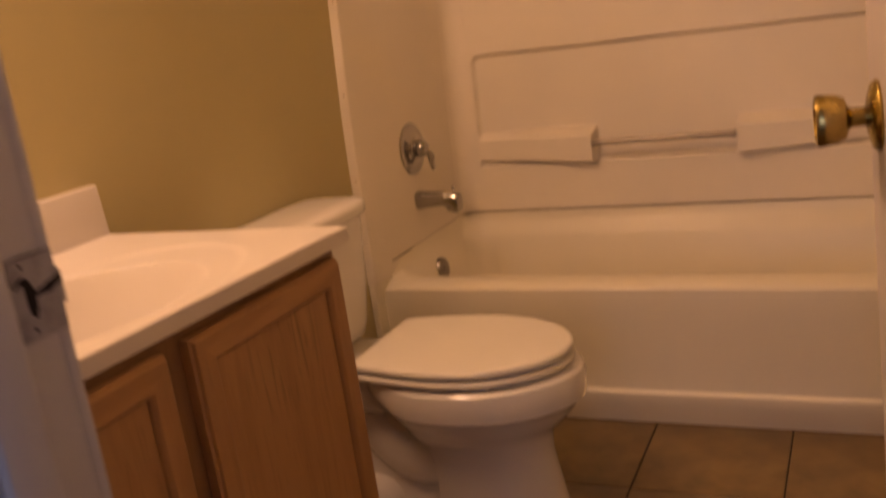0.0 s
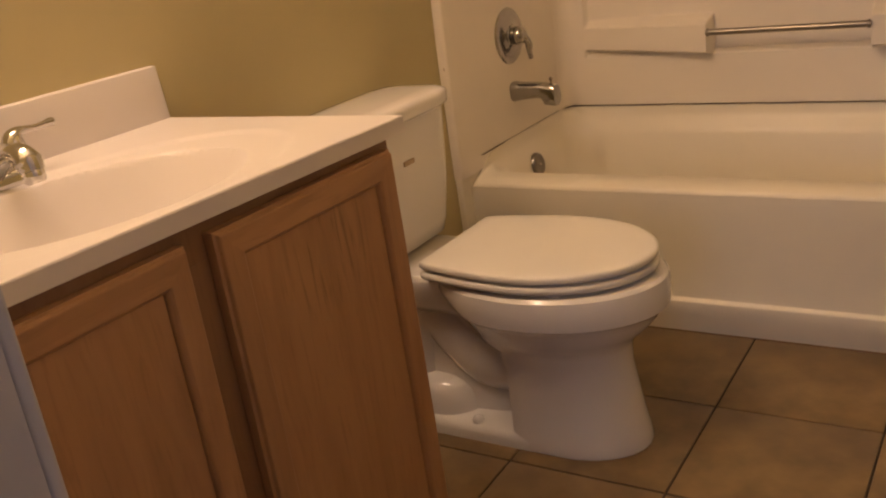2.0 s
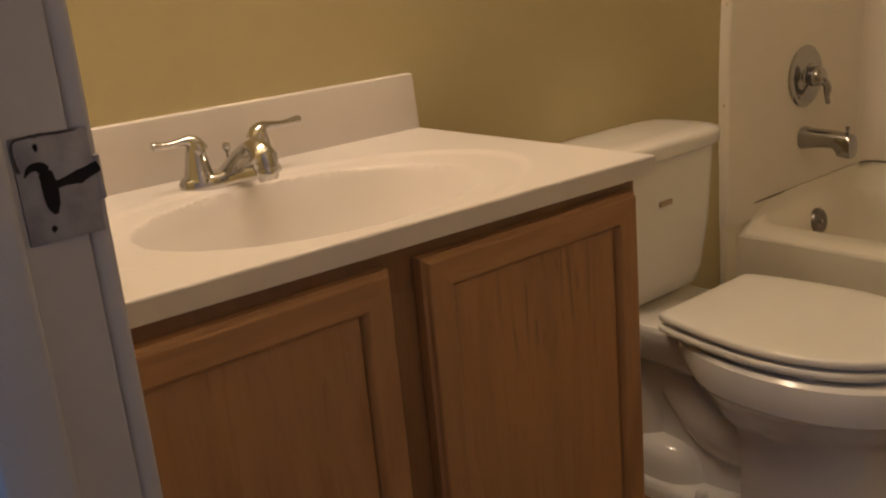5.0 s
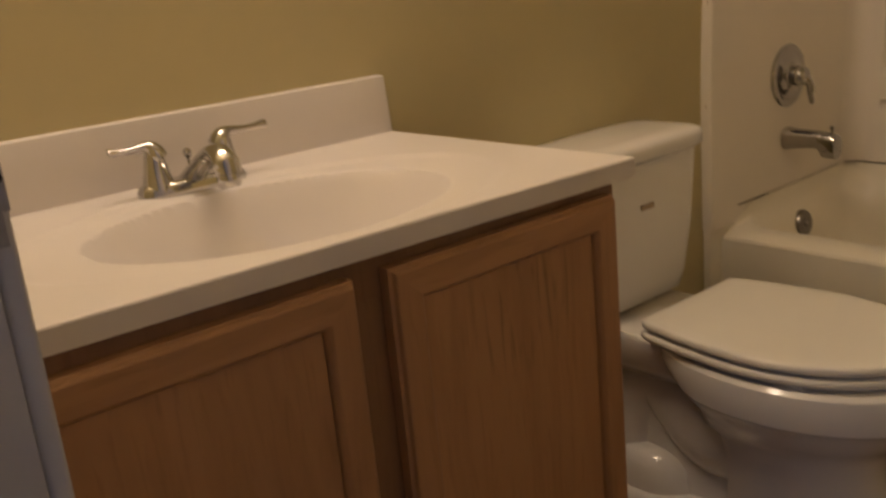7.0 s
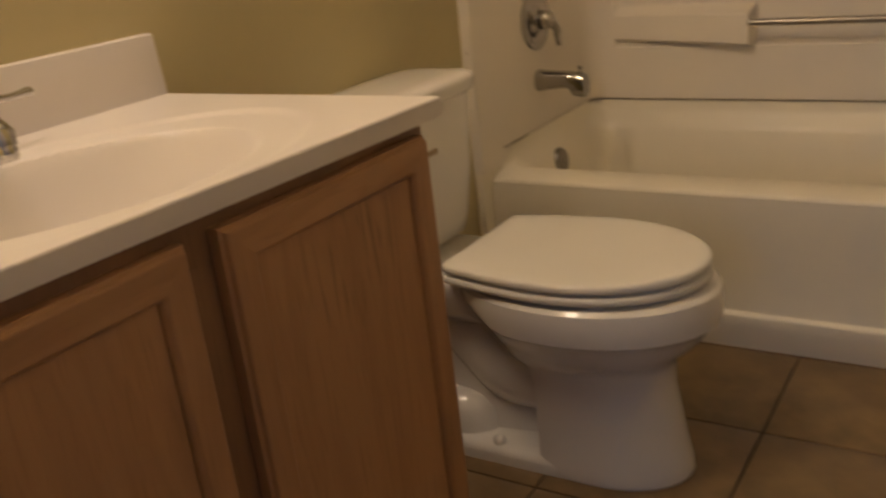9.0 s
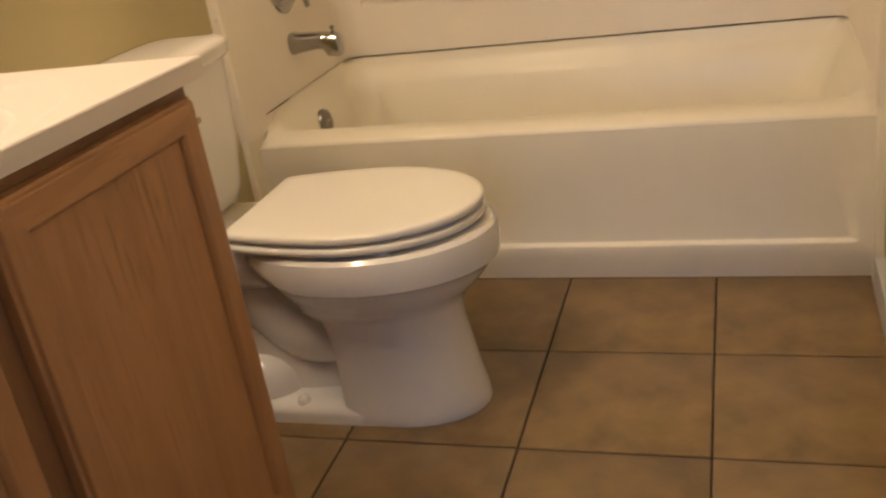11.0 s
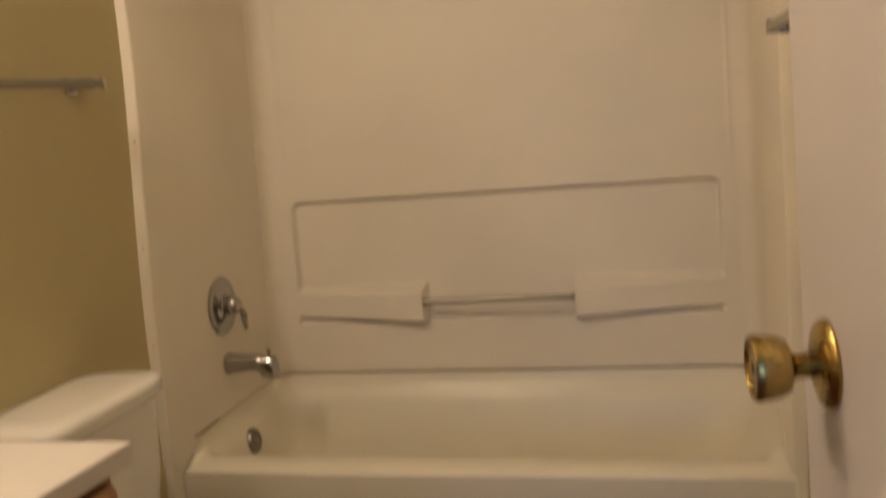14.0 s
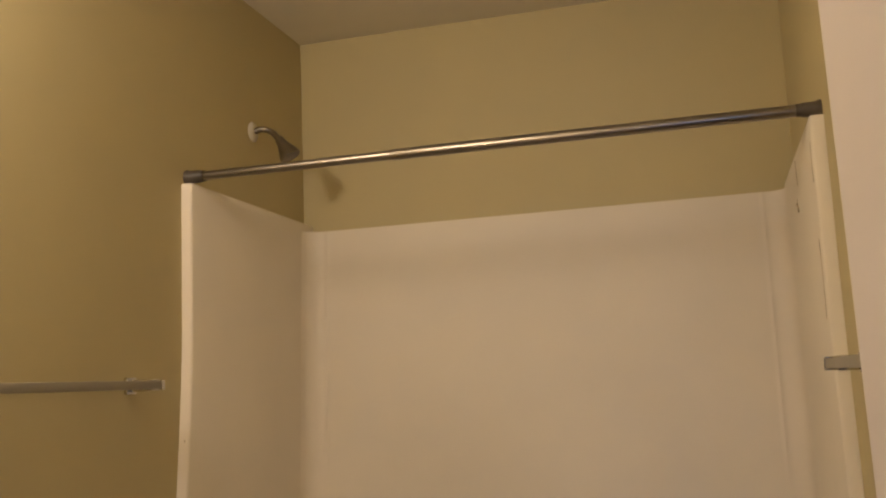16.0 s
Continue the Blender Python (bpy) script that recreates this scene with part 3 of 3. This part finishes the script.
part("end_cap", lathe([(0.019, 0), (0.0195, 0.006), (0.0165, 0.012), (0.0165, 0.038), (0.0145, 0.042), (0.0145, 0.052), (0.001, 0.052)], Matrix.Translation((W - 0.0005, 2.032, 1.899)) @ Matrix.Rotation(radians(-90), 4, "Y"), 28), RUBBER, rod, "dark rubber end cap")


# ---- towel bars ----
def towel_bar(label):
    """A flat bar on two square posts, along +y from the origin, its wall at x = 0."""
    t = thing("towel_bar", label, "towel bar", "towel bars")
    part("bar", box(0.052, 0.004, -0.0095, 0.066, 0.606, 0.0095, 0.002), BARPLASTIC, t, "frosted plastic bar")
    for y, end in ((0.575, 1), (0.035, -1)):
        post = part("post", box(0.0, y - 0.019, -0.019, 0.010, y + 0.019, 0.019, 0.003), CHROME, t, "chrome post")
        part("arm", box(0.010, y - 0.011, -0.014, 0.049, y + 0.011, 0.014, 0.003), CHROME, post)
        part("clip", box(0.048, y - 0.014, 0.0095, 0.070, y + 0.014, 0.0125, 0.001), CHROME, post)
        part("clip", box(0.048, y - 0.014, -0.0125, 0.070, y + 0.014, -0.0095, 0.001), CHROME, post)
        yc = 0.606 if end > 0 else 0.004
        part("end_cap", box(0.050, yc - 0.002, -0.011, 0.068, yc + 0.007 * end + (0.002 if end > 0 else 0), 0.011, 0.001) if end > 0 else box(0.050, -0.004, -0.011, 0.068, 0.006, 0.011, 0.001), CHROME, t, "chrome end cap")
    return t


bar_west = towel_bar("frosted towel bar with chrome posts above the toilet")
bar_west.matrix_basis = pose(0.0, 1.205, 1.376)
bar_east = copy_thing(bar_west, pose(W, 1.815, 1.357, 0, 0, 180))
bar_east["label"] = "frosted towel bar with chrome end behind the door"

# ---- vanity ----
VY0, VY1, VX, VTOP = 0.108, 0.976, 0.529, 0.830
vanity = thing("vanity_cabinet", "oak vanity cabinet with two recessed panel doors", "vanity cabinet")
part("side_panel", box(0.004, VY0, 0.095, VX - 0.019, VY0 + 0.016, VTOP - 0.001, 0.001), OAK_V, vanity)
part("side_panel", box(0.004, VY1 - 0.016, 0.095, VX - 0.019, VY1, VTOP - 0.001, 0.001), OAK_V, vanity)
part("floor_panel", box(0.004, VY0 + 0.016, 0.095, VX - 0.019, VY1 - 0.016, 0.111), OAK_H, vanity)
part("back_panel", box(0.004, VY0 + 0.016, 0.111, 0.010, VY1 - 0.016, VTOP - 0.05), OAK_H, vanity)
# toe kick and face frame: shade under the top is painted into their oak
part("toe_kick", box(0.004, VY0 + 0.004, 0.0, VX - 0.075, VY1 - 0.003, 0.095), OAK_SHADED, vanity)
part("top_rail", box(VX - 0.019, VY0, 0.775, VX, VY1, VTOP - 0.001, 0.001), OAK_SHADED, vanity)
part("bottom_rail", box(VX - 0.019, VY0, 0.095, VX, VY1, 0.150, 0.001), OAK_SHADED, vanity)
part("stile", box(VX - 0.019, VY0, 0.150, VX, VY0 + 0.045, 0.775, 0.001), OAK_SHADED, vanity)
part("stile", box(VX - 0.019, VY1 - 0.045, 0.150, VX, VY1, 0.775, 0.001), OAK_SHADED, vanity)
part("centre_stile", box(VX - 0.019, 0.515, 0.150, VX, 0.582, 0.775, 0.001), OAK_SHADED, vanity)


def cabinet_door(y0, y1, z0, z1, panel):
    """A framed door: mitred look, chamfered outside, a routed slope down to a groove round the flat panel."""
    d = part("door", box(VX + 0.001, y0 + 0.0452, z0 + 0.0452, VX + 0.0180, y1 - 0.0482, z1 - 0.0452, 0.0), panel, vanity)
    face, back, w = VX + 0.026, VX + 0.001, 0.046

    def member(name, side, mat):
        # cross-section over the width: outer chamfer, flat, routed slope with a bead
        section = [(0.0, back), (0.0, face - 0.009), (0.0035, face - 0.0065), (0.0055, face - 0.001), (0.0075, face), (w - 0.007, face), (w - 0.005, face - 0.0010), (w - 0.0015, face - 0.0050), (w, face - 0.0085), (w, back)]
        rings = []
        for end in (0, 1):
            ring = []
            for off, x in section:
                if side == "left":
                    y, z = y0 + off, (z0 + off if end == 0 else z1 - off)
                elif side == "right":
                    y, z = y1 - off, (z0 + off if end == 0 else z1 - off)
                elif side == "top":
                    z, y = z1 - off, (y0 + off if end == 0 else y1 - off)
                else:
                    z, y = z0 + off, (y0 + off if end == 0 else y1 - off)
                ring.append(Vector((x, y, z)))
            rings.append(ring)
        return part(name, loft(rings), mat, d, smooth=25)

    member("door_stile", "left", OAK_V)
    member("door_stile", "right", OAK_V)
    member("door_rail", "top", OAK_H)
    member("door_rail", "bottom", OAK_H)
    return d


cabinet_door(0.140, 0.521, 0.140, 0.812, OAK_V)
cabinet_door(0.568, 0.956, 0.140, 0.811, OAK_WORN)

# ---- vanity top with its basin ----
CTOP, CX, CY0, CY1, BX, BY = 0.8575, 0.5575, S + 0.001, 0.992, 0.335, 0.562
top = thing("countertop", "cream cultured marble vanity top with an oval basin", "vanity top")


def top_place(x, y):
    r = math.hypot((x - BX) / 0.178, (y - BY) / 0.245)
    outer = math.hypot((x - BX + 0.005) / 0.222, (y - BY) / 0.350)
    z = CTOP
    z -= 0.0045 * float(1 - smoothstep(0.93, 1.0, outer)) * float(smoothstep(0.10, 0.135, x))
    if r < 1.0:
        z -= 0.138 * math.sin(math.pi / 2 * min(1.0, (1 - r) / 0.52)) ** 1.02
    edge = min(CX - x, CY1 - y)
    if edge < 0.003:
        z -= 0.003 - math.sqrt(max(0.0, 0.003**2 - (0.003 - edge) ** 2))
    return Vector((x, y, z))


xs = sorted({*np.linspace(0.002, CX, 110).round(4), *np.linspace(CX - 0.004, CX, 7).round(4)})
ys = sorted({*np.linspace(CY0, CY1, 170).round(4), *np.linspace(CY1 - 0.004, CY1, 7).round(4)})
bm = sheet(xs, ys, top_place)
bm2 = bmesh.new()
for a, b, c in (((CX, CY0), (CX, CY1), 12), ((CX, CY1), (0.002, CY1), 12)):
    q = [bm2.verts.new(p) for p in ((*a, CTOP - 0.0275), (*b, CTOP - 0.0275), (*b, CTOP - 0.003), (*a, CTOP - 0.003))]
    bm2.faces.new(q)
for x0, y0, x1, y1 in ((0.002, CY0, 0.10, CY1), (0.535, CY0, CX, CY1), (0.10, CY0, 0.535, 0.115), (0.10, 0.972, 0.535, CY1)):
    bm2.faces.new([bm2.verts.new(p) for p in ((x0, y0, CTOP - 0.0275), (x0, y1, CTOP - 0.0275), (x1, y1, CTOP - 0.0275), (x1, y0, CTOP - 0.0275))])
merge(bm, bm2)
part("slab", bm, MARBLE, top, smooth=35)
bm = box(0.001, CY0, CTOP - 0.001, 0.0205, CY1 - 0.001, 0.958, 0.003, 3)
for v in bm.verts:
    if v.co.y > 0.9:
        v.co.y -= 0.007 * (v.co.z - CTOP) / 0.1
part("backsplash", bm, MARBLE, top)
part("drain_ring", lathe([(0.001, 0.002), (0.014, 0.002), (0.018, 0.004), (0.023, 0.002), (0.024, -0.002)], Matrix.Translation((BX, BY, CTOP - 0.141)), 24), CHROME, top)

# ---- basin faucet ----
faucet = thing("faucet", "chrome two-handle basin faucet on the vanity top", "faucet")
FX, FY, FZ = 0.098, 0.562, CTOP - 0.004
base_rings = []
for z, gx, gy in ((0.0, 0.028, 0.083), (0.008, 0.028, 0.083), (0.016, 0.026, 0.080), (0.021, 0.020, 0.074), (0.022, 0.012, 0.066)):
    base_rings.append([(FX + gx * math.copysign(abs(math.cos(a)) ** 0.7, math.cos(a)), FY + gy * math.copysign(abs(math.sin(a)) ** 0.6, math.sin(a)), FZ + z) for a in np.linspace(0, 2 * math.pi, 40, endpoint=False)])
part("base", loft(base_rings), CHROME, faucet)
for s, hy, reach in ((-1, FY - 0.052, 0.060), (1, FY + 0.056, 0.082)):
    handle = part("handle", lathe([(0.0255, 0.006), (0.0245, 0.016), (0.0215, 0.022), (0.0185, 0.036), (0.0155, 0.050), (0.0140, 0.060), (0.0115, 0.067), (0.006, 0.071), (0.0005, 0.072)], Matrix.Translation((FX, hy, FZ)), 32), CHROME, faucet)
    line = bend([(FX, hy - 0.006 * s, FZ + 0.056), (FX - 0.001, hy, FZ + 0.068), (FX - 0.003, hy + 0.16 * reach * s, FZ + 0.0735), (FX - 0.007, hy + 0.55 * reach * s, FZ + 0.0715), (FX - 0.011, hy + 0.88 * reach * s, FZ + 0.0725), (FX - 0.012, hy + reach * s, FZ + 0.0715)], 6)
    part("lever", tube(line, [float(0.0125 * (1 - smoothstep(0.0, 0.62, u)) + 0.0062 + 0.0022 * smoothstep(0.70, 0.86, u) - 0.0062 * smoothstep(0.93, 1.0, u) ** 2) for u in np.linspace(0, 1, len(line))], 18, 0.8), CHROME, handle)
part("spout", tube(bend([(FX - 0.004, FY, FZ + 0.010), (FX + 0.012, FY, FZ + 0.024), (FX + 0.040, FY, FZ + 0.042), (FX + 0.072, FY, FZ + 0.057), (FX + 0.098, FY, FZ + 0.058), (FX + 0.112, FY, FZ + 0.046), (FX + 0.115, FY, FZ + 0.034)], 6), [0.021 - 0.007 * math.sin(math.pi * min(1.0, k / 30)) - (0.002 if k > 30 else 0.0) for k in range(37)], 20, 0.95), CHROME, faucet)
part("aerator", lathe([(0.0005, 0), (0.0125, 0), (0.0158, 0.004), (0.0168, 0.012), (0.0160, 0.022), (0.0125, 0.028), (0.0005, 0.029)], look((FX + 0.110, FY, FZ + 0.048), (FX + 0.120, FY, FZ + 0.010)) @ Matrix.Translation((0, 0, -0.034)), 24), CHROME, faucet)
part("lift_rod", lathe([(0.0022, 0), (0.0022, 0.034), (0.0055, 0.038), (0.0065, 0.043), (0.0052, 0.048), (0.0005, 0.050)], Matrix.Translation((FX - 0.016, FY + 0.006, FZ + 0.009)), 16), CHROME, faucet)

# the top is a little deeper and lower at its north end than at the door
for o in vanity.children_recursive:
    for v in o.data.vertices:
        v.co.x *= 1 - 0.036 * (CY1 - v.co.y)
for t in (top, faucet):
    for o in t.children_recursive:
        for v in o.data.vertices:
            v.co.x *= 1 - 0.071 * (CY1 - v.co.y)
            v.co.z += 0.004 * (CY1 - v.co.y)

# ---- toilet ----
TY = 1.470
toilet = thing("toilet", "white two-piece toilet with the ivory lid closed", "toilet")


def egg(xb, xf, hw, z, blunt=2.0, n=48, mid=0.46, fwd=2.0):
    """An oval ring seen from above, blunter at the back."""
    xm = xb + (xf - xb) * mid
    ring = []
    for k in range(n):
        a = 2 * math.pi * k / n
        c, s = math.cos(a), math.sin(a)
        p = fwd if c > 0 else blunt
        rad = (abs(c) ** p + abs(s) ** p) ** (-1 / p)
        ring.append(Vector((xm + rad * c * ((xf - xm) if c > 0 else (xm - xb)), TY + rad * s * hw, z)))
    return ring


def rim_ring(xb, xf, hw, z, rise, **more):
    """A ring under the bowl's rim, drawn up towards the hinge."""
    ring = egg(xb, xf, hw, z, 2.2, mid=0.50, **more)
    for p in ring:
        p.z += rise * float(1 - smoothstep(0.28, 0.44, p.x))
    return ring


part("bowl", loft([
    egg(0.285, 0.770, 0.166, 0.404, 2.2, mid=0.50), egg(0.274, 0.782, 0.181, 0.403, 2.2, mid=0.50), egg(0.270, 0.789, 0.188, 0.396, 2.2, mid=0.50),
    egg(0.270, 0.792, 0.190, 0.380, 2.2, mid=0.50), rim_ring(0.273, 0.7915, 0.1895, 0.352, 0.024), rim_ring(0.276, 0.789, 0.187, 0.334, 0.046), rim_ring(0.280, 0.7855, 0.1842, 0.3312, 0.048), rim_ring(0.292, 0.775, 0.175, 0.3235, 0.045), rim_ring(0.303, 0.766, 0.167, 0.309, 0.036),
    rim_ring(0.319, 0.751, 0.155, 0.290, 0.026), rim_ring(0.342, 0.732, 0.140, 0.271, 0.012), egg(0.382, 0.713, 0.125, 0.254, 4.0), egg(0.425, 0.702, 0.113, 0.233, 6.0),
    egg(0.436, 0.700, 0.108, 0.190, 7.0), egg(0.438, 0.708, 0.109, 0.140, 7.0), egg(0.438, 0.718, 0.112, 0.080, 7.0), egg(0.438, 0.729, 0.116, 0.030, 7.0), egg(0.438, 0.733, 0.118, 0.008, 7.0), egg(0.440, 0.731, 0.116, 0.0, 7.0)]),
    CHINA, toilet, smooth=32)
# deck under the tank and the trapway behind the pedestal
rings = []
for z, x0, x1, hw in ((0.300, 0.09, 0.36, 0.085), (0.330, 0.05, 0.34, 0.112), (0.365, 0.035, 0.34, 0.122), (0.394, 0.030, 0.36, 0.130), (0.404, 0.036, 0.35, 0.125)):
    rings.append([Vector(((x0 + x1) / 2 + (x1 - x0) / 2 * math.copysign(abs(math.cos(a)) ** 0.45, math.cos(a)), TY + hw * math.copysign(abs(math.sin(a)) ** 0.45, math.sin(a)), z)) for a in np.linspace(0, 2 * math.pi, 40, endpoint=False)])
part("deck", loft(rings), CHINA, toilet, smooth=60)
part("trapway", tube(bend([(0.50, TY, 0.20), (0.42, TY, 0.165), (0.345, TY, 0.165), (0.285, TY, 0.215), (0.235, TY, 0.262), (0.185, TY, 0.235), (0.165, TY, 0.16), (0.165, TY, 0.05), (0.165, TY, 0.0)], 6), [0.078 - 0.012 * math.sin(math.pi * k / 48) for k in range(49)], 24), CHINA, toilet, smooth=60)
part("trapway_web", loft([egg(0.14, 0.46, 0.050, 0.0, 4.0), egg(0.15, 0.46, 0.046, 0.10, 4.0), egg(0.20, 0.46, 0.040, 0.30, 4.0)]), CHINA, toilet, smooth=60)
foot = part("foot", loft([egg(0.110, 0.60, 0.117, 0.0, 4.5, mid=0.5, fwd=7), egg(0.110, 0.60, 0.117, 0.020, 4.5, mid=0.5, fwd=7), egg(0.114, 0.60, 0.114, 0.031, 4.5, mid=0.5, fwd=7), egg(0.124, 0.59, 0.104, 0.037, 4.5, mid=0.5, fwd=7), egg(0.145, 0.58, 0.080, 0.041, 4.0, mid=0.5, fwd=7)]), CHINA, toilet, smooth=60)
part("trap_bulge", loft([egg(0.130, 0.335, 0.098, 0.030, 3.0, mid=0.5, fwd=2.6), egg(0.133, 0.330, 0.096, 0.055, 3.0, mid=0.5, fwd=2.6), egg(0.137, 0.322, 0.092, 0.088, 3.0, mid=0.5, fwd=2.6), egg(0.145, 0.308, 0.083, 0.110, 3.0, mid=0.5), egg(0.160, 0.285, 0.064, 0.120, 3.0, mid=0.5), egg(0.185, 0.26, 0.036, 0.124, 3.0, mid=0.5)]), CHINA, toilet, smooth=60)
for s in (-1, 1):
    part("bolt_cap", lathe([(0.014, 0.0), (0.014, 0.006), (0.011, 0.014), (0.005, 0.018), (0.0005, 0.0185)], Matrix.Translation((0.352, TY + 0.092 * s, 0.034)), 20), CHINA, foot)


def tank_ring(x0, x1, hw, z, n=48, p=0.30):
    return [Vector(((x0 + x1) / 2 + (x1 - x0) / 2 * math.copysign(abs(math.cos(a)) ** p, math.cos(a)), TY + 0.010 + hw * math.copysign(abs(math.sin(a)) ** p, math.sin(a)), z)) for a in np.linspace(0, 2 * math.pi, n, endpoint=False)]


tank = part("tank", loft([tank_ring(0.050, 0.170, 0.134, 0.408), tank_ring(0.040, 0.182, 0.146, 0.416), tank_ring(0.034, 0.190, 0.155, 0.45), tank_ring(0.026, 0.200, 0.171, 0.56), tank_ring(0.020, 0.207, 0.180, 0.70), tank_ring(0.020, 0.208, 0.181, 0.722)]), CHINA, toilet, smooth=60)
part("printed_mark", box(0.2035, TY - 0.020, 0.622, 0.2062, TY + 0.020, 0.633, 0.0), MARK, tank, "small faded mark")
part("tank_lid", loft([tank_ring(0.012, 0.216, 0.190, 0.722, p=0.34), tank_ring(0.009, 0.221, 0.196, 0.728, p=0.34), tank_ring(0.008, 0.223, 0.199, 0.748, p=0.36), tank_ring(0.012, 0.220, 0.196, 0.757, p=0.38), tank_ring(0.022, 0.208, 0.184, 0.763, p=0.45), tank_ring(0.05, 0.18, 0.15, 0.766, p=0.5)]), CHINA, toilet, smooth=60)


def seat_ring(z, grow=0.0, x0=0.294, x1=0.771):
    """The outline of seat and lid: straight at the hinge, round in front."""
    half = []
    xm, hw = 0.520, 0.186 + grow
    for k in range(25):
        a = math.pi / 2 * k / 24
        half.append((xm + (x1 + grow - xm) * math.cos(a), hw * math.sin(a)))
    for k in range(1, 13):
        u = k / 12
        half.append((xm - (xm - x0 + grow) * u, hw - (0.186 - 0.152) * u**1.7 - (0.004 if k == 12 else 0.0)))
    return [Vector((x, TY + y, z)) for x, y in half] + [Vector((x, TY - y, z)) for x, y in half[::-1][:-1]]


part("seat", loft([seat_ring(0.4115, -0.018), seat_ring(0.4125, -0.004), seat_ring(0.4145, -0.001), seat_ring(0.420, 0.0), seat_ring(0.4265, -0.001), seat_ring(0.4285, -0.004), seat_ring(0.429, -0.018)]), SEATPLASTIC, toilet, smooth=60)
part("lid", loft([seat_ring(0.4335, -0.018), seat_ring(0.4345, -0.005), seat_ring(0.4365, -0.002), seat_ring(0.440, -0.001), seat_ring(0.4475, -0.001), seat_ring(0.4510, -0.004), seat_ring(0.4525, -0.010), seat_ring(0.4535, -0.03, 0.30), seat_ring(0.4545, -0.09, 0.33)]), SEATPLASTIC, toilet, smooth=60)
for s in (-1, 1):
    part("buffer", box(0.60, TY + 0.150 * s - 0.008, 0.403, 0.63, TY + 0.150 * s + 0.008, 0.4125, 0.001), SEATPLASTIC, toilet)
    part("hinge", box(0.262, TY + 0.075 * s - 0.017, 0.403, 0.315, TY + 0.075 * s + 0.017, 0.430, 0.006, 3), SEATPLASTIC, toilet)

# ---- floor tiles ----
SIZE, JOINT, SKEW = 0.355, 0.0045, -0.022
tiles = {}
for i in range(-3, 3):
    for j in range(-5, 2):
        x0, x1 = 0.814 + SIZE * i + JOINT / 2, 0.814 + SIZE * (i + 1) - JOINT / 2
        y0, y1 = 1.662 + SIZE * j + JOINT / 2, 1.662 + SIZE * (j + 1) - JOINT / 2
        x0, x1, y0, y1 = max(x0, -0.02), min(x1, W + 0.02), max(y0, 0.0), min(y1, 2.04)
        if x1 - x0 < 0.02 or y1 - y0 < 0.02:
            continue
        key = (round(x1 - x0, 4), round(y1 - y0, 4))
        if key not in tiles:
            own = box(-key[0] / 2, -key[1] / 2, -0.008, key[0] / 2, key[1] / 2, 0.0, 0.0022, 2)
            for v in own.verts:
                v.co.x += SKEW * v.co.y
            tiles[key] = part("tile", own, TILE, floor)
            ob = tiles[key]
        else:
            ob = new("tile", tiles[key].data)
            ob.parent = floor
        cx, cy = (x0 + x1) / 2, (y0 + y1) / 2
        ob.location = (cx + SKEW * (cy - 1.662), cy, 0.0008 * noise.noise((i * 3.3, j * 2.7, 0.5)))
